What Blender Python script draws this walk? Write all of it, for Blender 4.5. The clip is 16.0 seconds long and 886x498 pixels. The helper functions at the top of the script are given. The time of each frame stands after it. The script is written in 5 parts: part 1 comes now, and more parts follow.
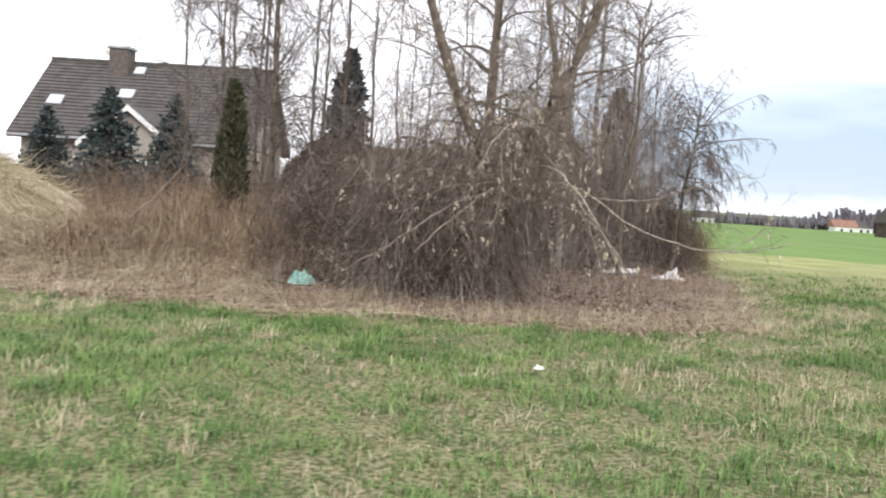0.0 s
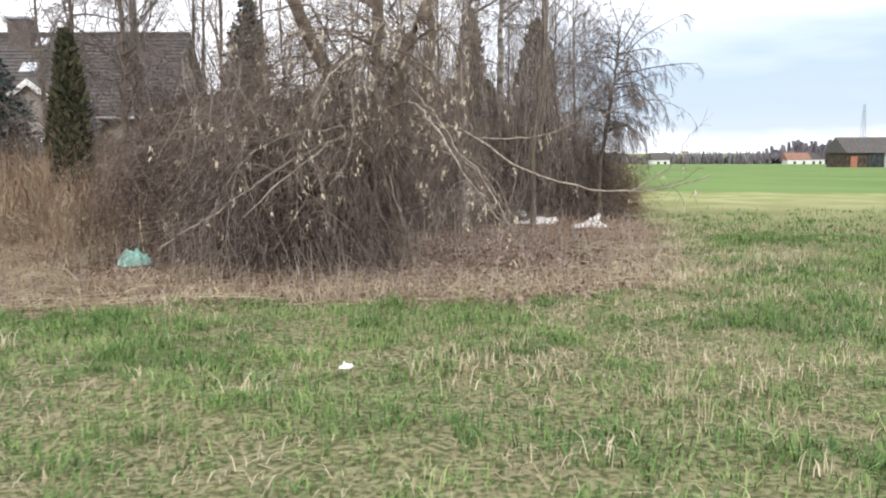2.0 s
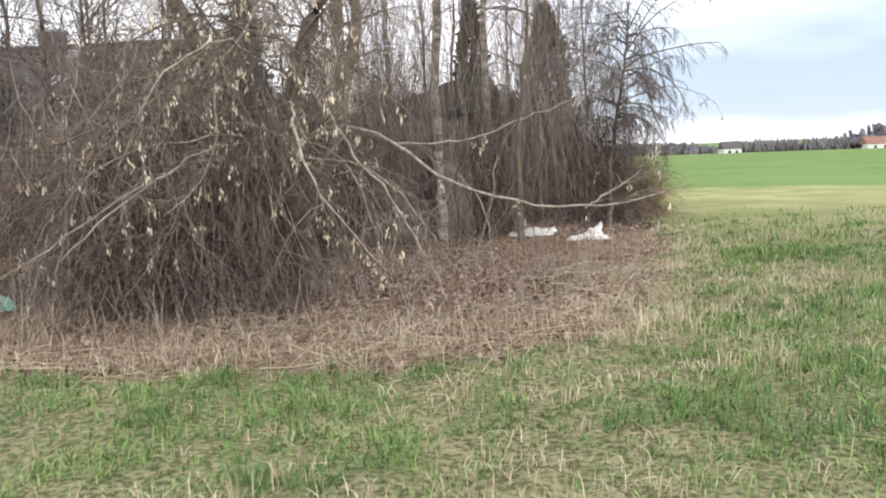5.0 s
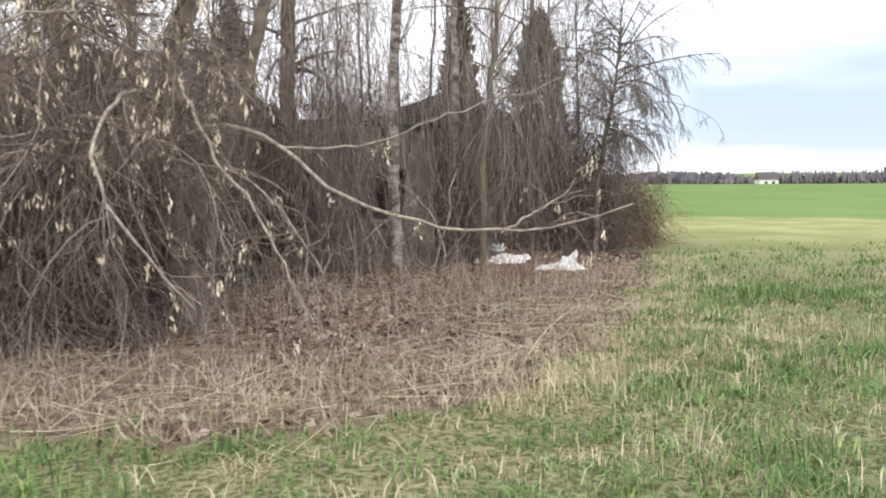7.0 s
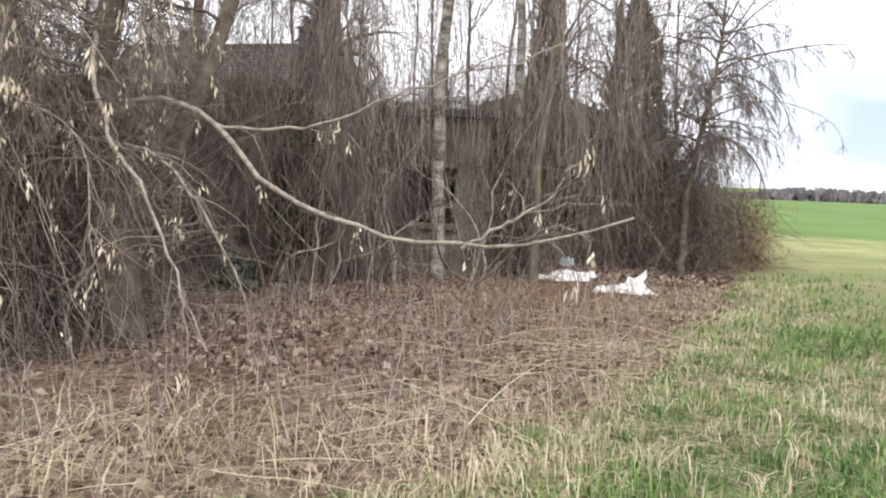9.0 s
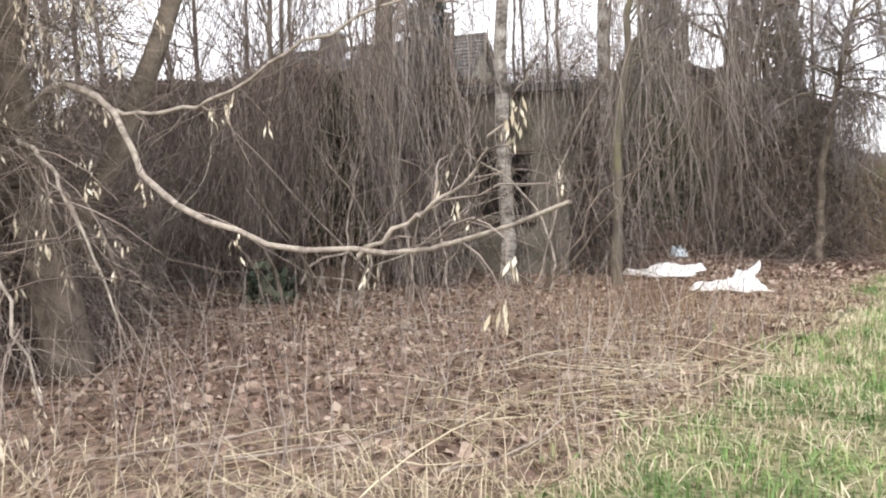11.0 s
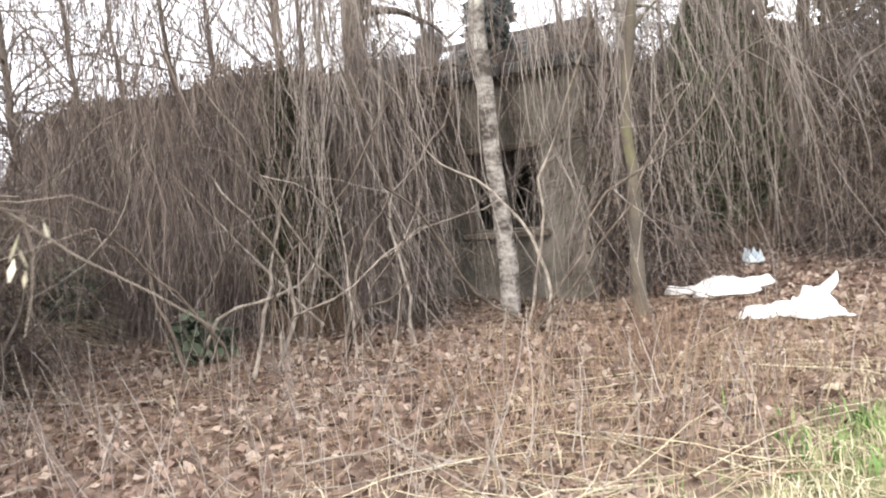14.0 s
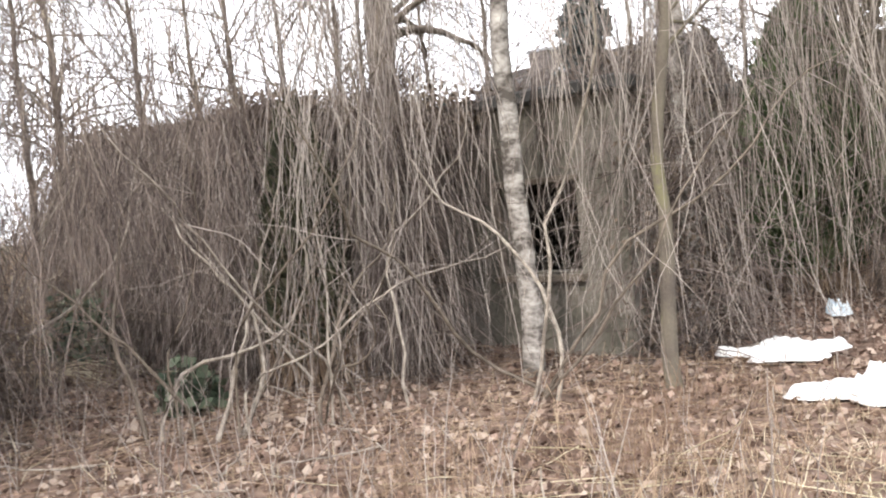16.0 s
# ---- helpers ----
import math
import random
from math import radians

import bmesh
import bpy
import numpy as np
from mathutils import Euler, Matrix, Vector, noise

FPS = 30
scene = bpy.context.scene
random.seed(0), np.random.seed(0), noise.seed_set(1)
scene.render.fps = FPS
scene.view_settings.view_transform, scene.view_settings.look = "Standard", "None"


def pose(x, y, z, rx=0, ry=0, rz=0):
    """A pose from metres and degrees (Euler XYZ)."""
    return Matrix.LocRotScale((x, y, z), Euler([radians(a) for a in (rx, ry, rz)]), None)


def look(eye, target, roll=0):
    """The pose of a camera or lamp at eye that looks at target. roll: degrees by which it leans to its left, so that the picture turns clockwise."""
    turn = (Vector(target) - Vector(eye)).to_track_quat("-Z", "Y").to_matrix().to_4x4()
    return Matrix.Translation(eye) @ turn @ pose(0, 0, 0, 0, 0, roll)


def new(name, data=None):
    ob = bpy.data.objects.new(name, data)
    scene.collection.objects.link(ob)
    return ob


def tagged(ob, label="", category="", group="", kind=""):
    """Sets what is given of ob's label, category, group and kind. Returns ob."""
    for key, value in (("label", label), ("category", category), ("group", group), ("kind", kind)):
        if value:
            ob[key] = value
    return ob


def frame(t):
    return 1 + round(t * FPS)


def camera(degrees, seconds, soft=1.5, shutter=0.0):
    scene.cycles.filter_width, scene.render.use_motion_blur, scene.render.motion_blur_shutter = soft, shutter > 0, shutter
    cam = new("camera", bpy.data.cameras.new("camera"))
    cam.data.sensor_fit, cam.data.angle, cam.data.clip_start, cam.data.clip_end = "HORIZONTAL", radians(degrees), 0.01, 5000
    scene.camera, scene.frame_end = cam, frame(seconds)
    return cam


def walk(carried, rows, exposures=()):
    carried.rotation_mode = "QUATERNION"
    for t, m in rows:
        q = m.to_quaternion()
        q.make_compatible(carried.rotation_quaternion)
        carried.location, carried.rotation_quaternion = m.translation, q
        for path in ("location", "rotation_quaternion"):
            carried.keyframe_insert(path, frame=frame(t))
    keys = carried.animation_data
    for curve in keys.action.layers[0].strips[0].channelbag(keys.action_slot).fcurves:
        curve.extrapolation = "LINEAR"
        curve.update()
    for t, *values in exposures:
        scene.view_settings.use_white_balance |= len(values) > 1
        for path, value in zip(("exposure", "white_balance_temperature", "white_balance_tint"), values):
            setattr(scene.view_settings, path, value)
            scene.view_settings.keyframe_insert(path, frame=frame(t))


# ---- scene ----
EXPOSURES = [(0, 0.47), (8.7, 0.55), (11, 0.92), (13.5, 1.27), (16, 1.4)]
cam = camera(54.4, 16.0, soft=2.0, shutter=0.3)
PATH = [
    (0, (-0.651, 0.3, 1.637), (-0.593, 2.294, 1.505), 3.7),
    (0.5, (-0.204, 0.906, 1.584), (-0.072, 2.898, 1.46), 1.3),
    (1, (0.193, 1.463, 1.561), (0.34, 3.453, 1.435), -0.6),
    (1.5, (0.424, 1.921, 1.561), (0.59, 3.905, 1.364), 1.3),
    (2, (0.782, 2.434, 1.51), (0.927, 4.417, 1.286), -0.2),
    (2.5, (1.097, 2.78, 1.523), (1.254, 4.76, 1.284), -0.8),
    (3, (1.409, 3.214, 1.557), (1.54, 5.197, 1.33), -2.8),
    (3.5, (1.74, 3.636, 1.52), (1.753, 5.631, 1.375), -0.2),
    (4, (2.147, 3.778, 1.627), (2.33, 5.752, 1.365), 1.9),
    (4.2, (2.22, 3.968, 1.639), (2.325, 5.947, 1.372), 1.6),
    (6.3, (3.344, 5.728, 1.468), (3.3, 7.724, 1.346), -3.6),
    (6.5, (3.448, 5.894, 1.459), (3.382, 7.889, 1.34), -2.8),
    (7, (3.749, 6.377, 1.456), (3.659, 8.368, 1.281), -0.5),
    (7.5, (4.072, 6.843, 1.447), (3.956, 8.833, 1.278), 0.2),
    (8, (4.335, 7.282, 1.436), (4.177, 9.268, 1.261), -0.9),
    (8.5, (4.507, 7.714, 1.45), (4.267, 9.692, 1.274), -0.7),
    (8.7, (4.598, 7.9, 1.437), (4.294, 9.869, 1.263), 0.7),
    (10.8, (5.591, 9.746, 1.328), (4.858, 11.599, 1.16), -1.4),
    (11, (5.57, 9.958, 1.345), (4.805, 11.796, 1.156), -1.6),
    (11.5, (5.655, 10.33, 1.361), (4.831, 12.142, 1.172), -3.2),
    (12, (5.833, 10.723, 1.38), (4.943, 12.51, 1.26), -4.5),
    (12.5, (5.939, 11.11, 1.321), (5.142, 12.939, 1.182), -3.8),
    (13, (5.975, 11.541, 1.337), (5.143, 13.352, 1.174), -5.8),
    (13.5, (6.029, 12.042, 1.317), (5.096, 13.802, 1.136), -4.1),
    (14, (6.084, 12.46, 1.326), (5.033, 14.154, 1.157), -6.4),
    (14.5, (6.138, 12.852, 1.323), (5.009, 14.498, 1.19), -6.2),
    (15, (6.27, 13.13, 1.39), (5.075, 14.729, 1.25), -3.6),
    (15.5, (6.42, 13.356, 1.477), (5.141, 14.889, 1.356), -6.0),
    (16, (6.392, 13.702, 1.433), (5.105, 15.229, 1.324), -5.7),
]
walk(cam, [(t, look(eye, aim, roll)) for t, eye, aim, roll in PATH], EXPOSURES)
scene.view_settings.exposure = 0.0

# ---- world and sun ----
world = bpy.data.worlds.new("world")
scene.world = world
world.use_nodes = True
wn, wl = world.node_tree.nodes, world.node_tree.links
wn.clear()
w_out = wn.new("ShaderNodeOutputWorld")
w_bg = wn.new("ShaderNodeBackground")
w_sky = wn.new("ShaderNodeTexSky")
w_sky.sky_type, w_sky.sun_disc = "NISHITA", False
w_sky.sun_elevation, w_sky.sun_rotation = radians(32), radians(200)
w_bg.inputs["Strength"].default_value = 0.14
w_co = wn.new("ShaderNodeTexCoord")
w_sep = wn.new("ShaderNodeSeparateXYZ")
w_map = wn.new("ShaderNodeMapping")
w_map.inputs["Scale"].default_value = (1.6, 1.6, 9.0)
w_noise = wn.new("ShaderNodeTexNoise")
w_noise.inputs["Scale"].default_value, w_noise.inputs["Detail"].default_value = 1.3, 6
w_add = wn.new("ShaderNodeMath")
w_add.operation = "MULTIPLY_ADD"
w_add.inputs[1].default_value = 0.2
w_ramp = wn.new("ShaderNodeValToRGB")
els = w_ramp.color_ramp.elements
els[0].position, els[0].color = 0.08, (0.85, 0.85, 0.85, 1)
els[1].position, els[1].color = 0.125, (0.2, 0.2, 0.2, 1)
for at, v in ((0.185, 0.12), (0.29, 0.85), (1.0, 1.0)):
    e = els.new(at)
    e.color = (v, v, v, 1)
w_mix = wn.new("ShaderNodeMixRGB")
w_mix.inputs[2].default_value = (8.6, 8.7, 9.2, 1)
w_blue = wn.new("ShaderNodeMixRGB")
w_blue.inputs[0].default_value = 0.88
w_blue.inputs[2].default_value = (2.5, 3.3, 4.5, 1)
wl.new(w_co.outputs["Generated"], w_map.inputs[0])
wl.new(w_co.outputs["Generated"], w_sep.inputs[0])
wl.new(w_map.outputs[0], w_noise.inputs["Vector"])
wl.new(w_noise.outputs[0], w_add.inputs[0])
wl.new(w_sep.outputs["Z"], w_add.inputs[2])
wl.new(w_add.outputs[0], w_ramp.inputs[0])
w_side = wn.new("ShaderNodeMapRange")
w_side.inputs["From Min"].default_value, w_side.inputs["From Max"].default_value = 0.06, 0.27
w_side.inputs["To Min"].default_value, w_side.inputs["To Max"].default_value = 1.0, 0.0
w_max = wn.new("ShaderNodeMath")
w_max.operation = "MAXIMUM"
wl.new(w_sep.outputs["X"], w_side.inputs["Value"])
wl.new(w_side.outputs[0], w_max.inputs[0])
wl.new(w_ramp.outputs[0], w_max.inputs[1])
wl.new(w_max.outputs[0], w_mix.inputs[0])
wl.new(w_sky.outputs[0], w_blue.inputs[1])
wl.new(w_blue.outputs[0], w_mix.inputs[1])
wl.new(w_mix.outputs[0], w_bg.inputs["Color"])
wl.new(w_bg.outputs[0], w_out.inputs[0])

sun = new("sun", bpy.data.lights.new("sun", "SUN"))
sun.data.energy, sun.data.angle, sun.data.color = 1.2, radians(12), (1.0, 0.95, 0.88)
sun.matrix_world = look((3, -8, 9), (0, 6, 0))


# ---- materials ----
def mat(name, c1, c2, scale=6.0, rough=0.9, bump=0.3, island=0.0, c3=None, fine=60.0, metal=0.0, trans=0.0):
    """Two colours mixed by coarse and fine noise, with a random shade for each loose piece."""
    m = bpy.data.materials.new(name)
    m.use_nodes = True
    n, l = m.node_tree.nodes, m.node_tree.links
    b = n["Principled BSDF"]
    b.inputs["Roughness"].default_value, b.inputs["Metallic"].default_value = rough, metal
    b.inputs["Specular IOR Level"].default_value = 0.25
    geo = n.new("ShaderNodeTexCoord")
    big, small = n.new("ShaderNodeTexNoise"), n.new("ShaderNodeTexNoise")
    big.inputs["Scale"].default_value, small.inputs["Scale"].default_value = scale, fine
    big.inputs["Detail"].default_value = 5
    l.new(geo.outputs["Object"], big.inputs["Vector"])
    l.new(geo.outputs["Object"], small.inputs["Vector"])
    ramp = n.new("ShaderNodeValToRGB")
    ramp.color_ramp.elements[0].position, ramp.color_ramp.elements[1].position = 0.36, 0.64
    ramp.color_ramp.elements[0].color, ramp.color_ramp.elements[1].color = (*c1, 1), (*c2, 1)
    if c3:
        e = ramp.color_ramp.elements.new(0.8)
        e.color = (*c3, 1)
    mixed = n.new("ShaderNodeMath")
    mixed.operation = "MULTIPLY_ADD"
    l.new(small.outputs[0], mixed.inputs[0])
    mixed.inputs[1].default_value = 0.35
    l.new(big.outputs[0], mixed.inputs[2])
    off = n.new("ShaderNodeMath")
    off.operation = "SUBTRACT"
    off.inputs[1].default_value = 0.175
    l.new(mixed.outputs[0], off.inputs[0])
    fac = off.outputs[0]
    if island:
        g = n.new("ShaderNodeNewGeometry")
        k = n.new("ShaderNodeMath")
        k.operation = "MULTIPLY_ADD"
        l.new(g.outputs["Random Per Island"], k.inputs[0])
        k.inputs[1].default_value = island
        l.new(fac, k.inputs[2])
        s = n.new("ShaderNodeMath")
        s.operation = "SUBTRACT"
        s.inputs[1].default_value = island / 2
        l.new(k.outputs[0], s.inputs[0])
        fac = s.outputs[0]
    l.new(fac, ramp.inputs[0])
    l.new(ramp.outputs[0], b.inputs["Base Color"])
    if bump:
        bp = n.new("ShaderNodeBump")
        bp.inputs["Strength"].default_value, bp.inputs["Distance"].default_value = bump, 0.02
        l.new(small.outputs[0], bp.inputs["Height"])
        l.new(bp.outputs[0], b.inputs["Normal"])
    if trans:
        b.inputs["Transmission Weight"].default_value = trans
    return m


BARK = mat("bark", (0.10, 0.08, 0.062), (0.21, 0.17, 0.135), 9, 0.95, 0.6)
BARK_PALE = mat("pale_bark", (0.21, 0.175, 0.145), (0.41, 0.355, 0.295), 14, 0.9, 0.4)
BARK_MOSS = mat("mossy_bark", (0.11, 0.09, 0.075), (0.165, 0.14, 0.105), 3, 0.95, 0.6, c3=(0.19, 0.18, 0.09))
BIRCH = mat("birch_bark", (0.10, 0.085, 0.072), (0.44, 0.40, 0.36), 5, 0.85, 0.5, c3=(0.60, 0.57, 0.52), fine=20)
TWIG = mat("twig", (0.135, 0.105, 0.088), (0.30, 0.245, 0.205), 3, 0.9, 0, island=0.5)
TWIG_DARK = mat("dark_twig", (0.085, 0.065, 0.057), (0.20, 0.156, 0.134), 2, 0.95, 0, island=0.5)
TWIG_FAR = mat("birch_twig", (0.13, 0.11, 0.105), (0.26, 0.225, 0.21), 2, 0.95, 0, island=0.4)
VINE = mat("dry_vine", (0.21, 0.172, 0.152), (0.43, 0.37, 0.325), 3, 0.9, 0, island=0.5)
SEED = mat("dry_winged_seeds", (0.50, 0.42, 0.30), (0.78, 0.70, 0.55), 20, 0.8, 0, island=0.4)
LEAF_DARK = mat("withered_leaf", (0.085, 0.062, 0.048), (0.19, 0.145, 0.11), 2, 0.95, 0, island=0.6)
IVY = mat("ivy_leaf", (0.045, 0.065, 0.04), (0.12, 0.14, 0.09), 3, 0.7, 0, island=0.5)
THUJA = mat("thuja_spray", (0.042, 0.046, 0.027), (0.105, 0.10, 0.06), 3, 0.9, 0, island=0.5)
THUJA_BROWN = mat("browned_thuja_spray", (0.07, 0.06, 0.042), (0.17, 0.145, 0.105), 3, 0.95, 0, island=0.5)
THUJA_GREEN = mat("green_thuja_spray", (0.05, 0.072, 0.034), (0.115, 0.15, 0.07), 3, 0.9, 0, island=0.5)
SPRUCE = mat("blue_spruce_needles", (0.045, 0.06, 0.058), (0.115, 0.14, 0.14), 3, 0.9, 0, island=0.5)
GRASS = mat("grass_blade", (0.075, 0.145, 0.042), (0.19, 0.30, 0.09), 0.9, 0.75, 0, island=0.5, c3=(0.33, 0.38, 0.16), fine=4)
STRAW = mat("dry_grass_blade", (0.30, 0.235, 0.155), (0.56, 0.48, 0.345), 1.2, 0.9, 0, island=0.5)
RUSSET = mat("russet_dead_stem", (0.20, 0.13, 0.088), (0.42, 0.31, 0.215), 0.8, 0.9, 0, island=0.5)
LITTER = mat("fallen_leaf", (0.12, 0.078, 0.06), (0.31, 0.215, 0.168), 1.5, 0.9, 0, island=0.8, c3=(0.42, 0.335, 0.27))
HAY = mat("hay_heap", (0.36, 0.30, 0.21), (0.56, 0.48, 0.36), 4, 0.95, 0.8)
PLASTIC_WHITE = mat("white_sheeting", (0.70, 0.69, 0.67), (0.84, 0.83, 0.82), 5, 0.45, 0.2)
PLASTIC_TEAL = mat("teal_bag", (0.20, 0.46, 0.40), (0.42, 0.68, 0.60), 9, 0.35, 0.3, c3=(0.7, 0.82, 0.78))
PLASTIC_BLUE = mat("pale_blue_bag", (0.52, 0.62, 0.70), (0.74, 0.80, 0.84), 9, 0.4, 0.3)
ROOF = mat("brown_roof_tile", (0.082, 0.074, 0.07), (0.125, 0.114, 0.108), 2, 0.8, 0.4)
PLASTER = mat("house_plaster", (0.30, 0.275, 0.24), (0.38, 0.35, 0.31), 1.5, 0.95, 0.2)
BRICK = mat("chimney_brick", (0.10, 0.085, 0.078), (0.165, 0.14, 0.128), 5, 0.9, 0.5)
WHITE_PAINT = mat("white_paint", (0.72, 0.72, 0.70), (0.82, 0.82, 0.80), 3, 0.6, 0.05)
GLASS = mat("skylight_glass", (0.62, 0.66, 0.72), (0.80, 0.83, 0.88), 2, 0.12, 0)
DARK_GLASS = mat("window_glass", (0.03, 0.035, 0.04), (0.07, 0.075, 0.08), 2, 0.1, 0)
BARN_WOOD = mat("dark_barn_boards", (0.05, 0.038, 0.03), (0.11, 0.085, 0.07), 1.5, 0.95, 0.3)
RED_BRICK = mat("red_brick", (0.32, 0.13, 0.09), (0.42, 0.19, 0.13), 2, 0.9, 0.2)
ORANGE_ROOF = mat("orange_tile_roof", (0.24, 0.13, 0.095), (0.31, 0.18, 0.135), 1, 0.9, 0.1)
# far woods: pale bluish tint of distance haze put into the base colour
HAZY_WOOD = mat("hazed_bare_wood", (0.125, 0.115, 0.13), (0.20, 0.185, 0.20), 0.05, 1, 0, island=0.5)
SHED_WALL = mat("mossy_old_render", (0.13, 0.12, 0.095), (0.25, 0.225, 0.19), 2.2, 0.95, 0.6, c3=(0.15, 0.16, 0.09), fine=22)
TAR_FELT = mat("tar_felt", (0.05, 0.048, 0.045), (0.09, 0.085, 0.08), 3, 0.9, 0.4)
OLD_BOARD = mat("grey_brown_boards", (0.13, 0.105, 0.08), (0.21, 0.175, 0.14), 2, 0.9, 0.4, fine=30)
ORANGE_TWIG = mat("orange_brown_twig", (0.17, 0.115, 0.065), (0.34, 0.24, 0.14), 2, 0.9, 0, island=0.5)
THATCH = mat("bleached_grass_tuft", (0.36, 0.305, 0.19), (0.64, 0.57, 0.40), 1.2, 0.9, 0, island=0.6)
STEEL = mat("galvanised_steel", (0.35, 0.36, 0.38), (0.45, 0.46, 0.48), 2, 0.5, 0.05, metal=0.6)


def banded(m, stretch):
    """Flattens a material's coarse blotches into bands round an upright trunk."""
    n, l = m.node_tree.nodes, m.node_tree.links
    k = n.new("ShaderNodeMapping")
    k.inputs["Scale"].default_value = (1.0, 1.0, stretch)
    co = [x for x in n if x.bl_idname == "ShaderNodeTexCoord"][0]
    l.new(co.outputs["Object"], k.inputs["Vector"])
    for x in n:
        if x.bl_idname == "ShaderNodeTexNoise":
            l.new(k.outputs[0], x.inputs["Vector"])


banded(BIRCH, 1.7)


def ground_material():
    m = bpy.data.materials.new("meadow_ground")
    m.use_nodes = True
    n, l = m.node_tree.nodes, m.node_tree.links
    b = n["Principled BSDF"]
    b.inputs["Roughness"].default_value = 0.95
    b.inputs["Specular IOR Level"].default_value = 0.1
    co = n.new("ShaderNodeTexCoord")

    def noisy(scale, c1, c2, lo=0.38, hi=0.62, detail=6):
        t = n.new("ShaderNodeTexNoise")
        t.inputs["Scale"].default_value, t.inputs["Detail"].default_value = scale, detail
        l.new(co.outputs["Object"], t.inputs["Vector"])
        r = n.new("ShaderNodeValToRGB")
        r.color_ramp.elements[0].position, r.color_ramp.elements[1].position = lo, hi
        r.color_ramp.elements[0].color, r.color_ramp.elements[1].color = (*c1, 1), (*c2, 1)
        l.new(t.outputs[0], r.inputs[0])
        return r.outputs[0], t.outputs[0]

    turf, turf_h = noisy(1.7, (0.085, 0.105, 0.038), (0.17, 0.165, 0.075))
    thatch, _ = noisy(24, (0.06, 0.07, 0.03), (0.31, 0.28, 0.17), 0.4, 0.6)
    litter, litter_h = noisy(9, (0.11, 0.075, 0.058), (0.26, 0.185, 0.145))
    pale, _ = noisy(0.5, (0.23, 0.26, 0.10), (0.36, 0.36, 0.17))
    crop, _ = noisy(0.08, (0.13, 0.205, 0.06), (0.165, 0.25, 0.08))
    last = None
    for colour, mask in ((turf, None), (thatch, 0.7), (pale, "pale"), (crop, "crop"), (litter, "litter")):
        if last is None:
            last = colour
            continue
        mix = n.new("ShaderNodeMixRGB")
        if isinstance(mask, str):
            a = n.new("ShaderNodeAttribute")
            a.attribute_name = mask
            l.new(a.outputs["Fac"], mix.inputs[0])
        else:
            mix.inputs[0].default_value = mask
        l.new(last, mix.inputs[1])
        l.new(colour, mix.inputs[2])
        last = mix.outputs[0]
    l.new(last, b.inputs["Base Color"])
    bp = n.new("ShaderNodeBump")
    bp.inputs["Strength"].default_value, bp.inputs["Distance"].default_value = 0.6, 0.04
    l.new(litter_h, bp.inputs["Height"])
    l.new(bp.outputs[0], b.inputs["Normal"])
    return m


# ---- geometry helpers ----
rng = np.random.default_rng(7)


def mesh_from(name, verts, faces, material, smooth=False):
    me = bpy.data.meshes.new(name)
    verts = np.asarray(verts, dtype=np.float32)
    faces = np.asarray(faces, dtype=np.int32)
    k = faces.shape[1]
    me.vertices.add(len(verts))
    me.vertices.foreach_set("co", verts.ravel())
    me.loops.add(faces.size)
    me.loops.foreach_set("vertex_index", faces.ravel())
    me.polygons.add(len(faces))
    me.polygons.foreach_set("loop_start", np.arange(0, faces.size, k, dtype=np.int32))
    me.polygons.foreach_set("loop_total", np.full(len(faces), k, dtype=np.int32))
    if smooth:
        me.polygons.foreach_set("use_smooth", np.ones(len(faces), dtype=bool))
    me.update(calc_edges=True)
    me.materials.append(material)
    return me


def link(name, me, parent=None, label=""):
    ob = new(name, me)
    if parent:
        ob.parent = parent
    if label:
        tagged(ob, label)
    return ob


def part(name, bm, material, parent=None, label=""):
    me = bpy.data.meshes.new(name)
    bm.to_mesh(me)
    bm.free()
    me.materials.append(material)
    return link(name, me, parent, label)


def thing(name, label, category, group="", at=(0, 0, 0)):
    e = new(name)
    e.location = at
    return tagged(e, label, category, group)


def unit(v):
    return v / np.maximum(np.linalg.norm(v, axis=-1, keepdims=True), 1e-9)


def tubes(P, R, sides=3):
    """Tapered tubes along N paths of K points."""
    P, R = np.asarray(P, float), np.asarray(R, float)
    N, K, _ = P.shape
    T = unit(np.gradient(P, axis=1))
    ref = np.where(np.abs(T[..., 2:3]) > 0.9, np.array([1.0, 0, 0]), np.array([0, 0, 1.0]))
    U = unit(np.cross(T, ref))
    V = np.cross(T, U)
    a = np.arange(sides) * 2 * np.pi / sides
    ring = P[:, :, None] + R[:, :, None, None] * (np.cos(a)[:, None] * U[:, :, None] + np.sin(a)[:, None] * V[:, :, None])
    idx = np.arange(N * K * sides).reshape(N, K, sides)
    nx = np.roll(idx, -1, axis=2)
    f = np.stack([idx[:, :-1], nx[:, :-1], nx[:, 1:], idx[:, 1:]], axis=-1).reshape(-1, 4)
    return ring.reshape(-1, 3), f


def tube_mesh(name, P, R, material, sides=3):
    v, f = tubes(P, R, sides)
    return mesh_from(name, v, f, material, smooth=True)


def grow(P0, D0, L, K=6, wob=0.18, droop=0.0):
    """Wandering paths from P0 along D0; droop bends them down (or up, if negative)."""
    N = len(P0)
    D = unit(np.array(D0, float))
    out = [np.array(P0, float)]
    for _ in range(K - 1):
        D = unit(D + rng.normal(0, wob, (N, 3)) + np.array([0, 0, -1.0]) * np.reshape(droop, (-1, 1)))
        out.append(out[-1] + D * (np.reshape(L, (-1, 1)) / (K - 1)))
    P = np.stack(out, axis=1)
    P[..., 2] = np.maximum(P[..., 2], 0.01 + 0.03 * rng.random((N, 1)))
    return P


def taper(r0, K, end=0.35):
    return np.reshape(r0, (-1, 1)) * np.linspace(1, end, K)[None, :]


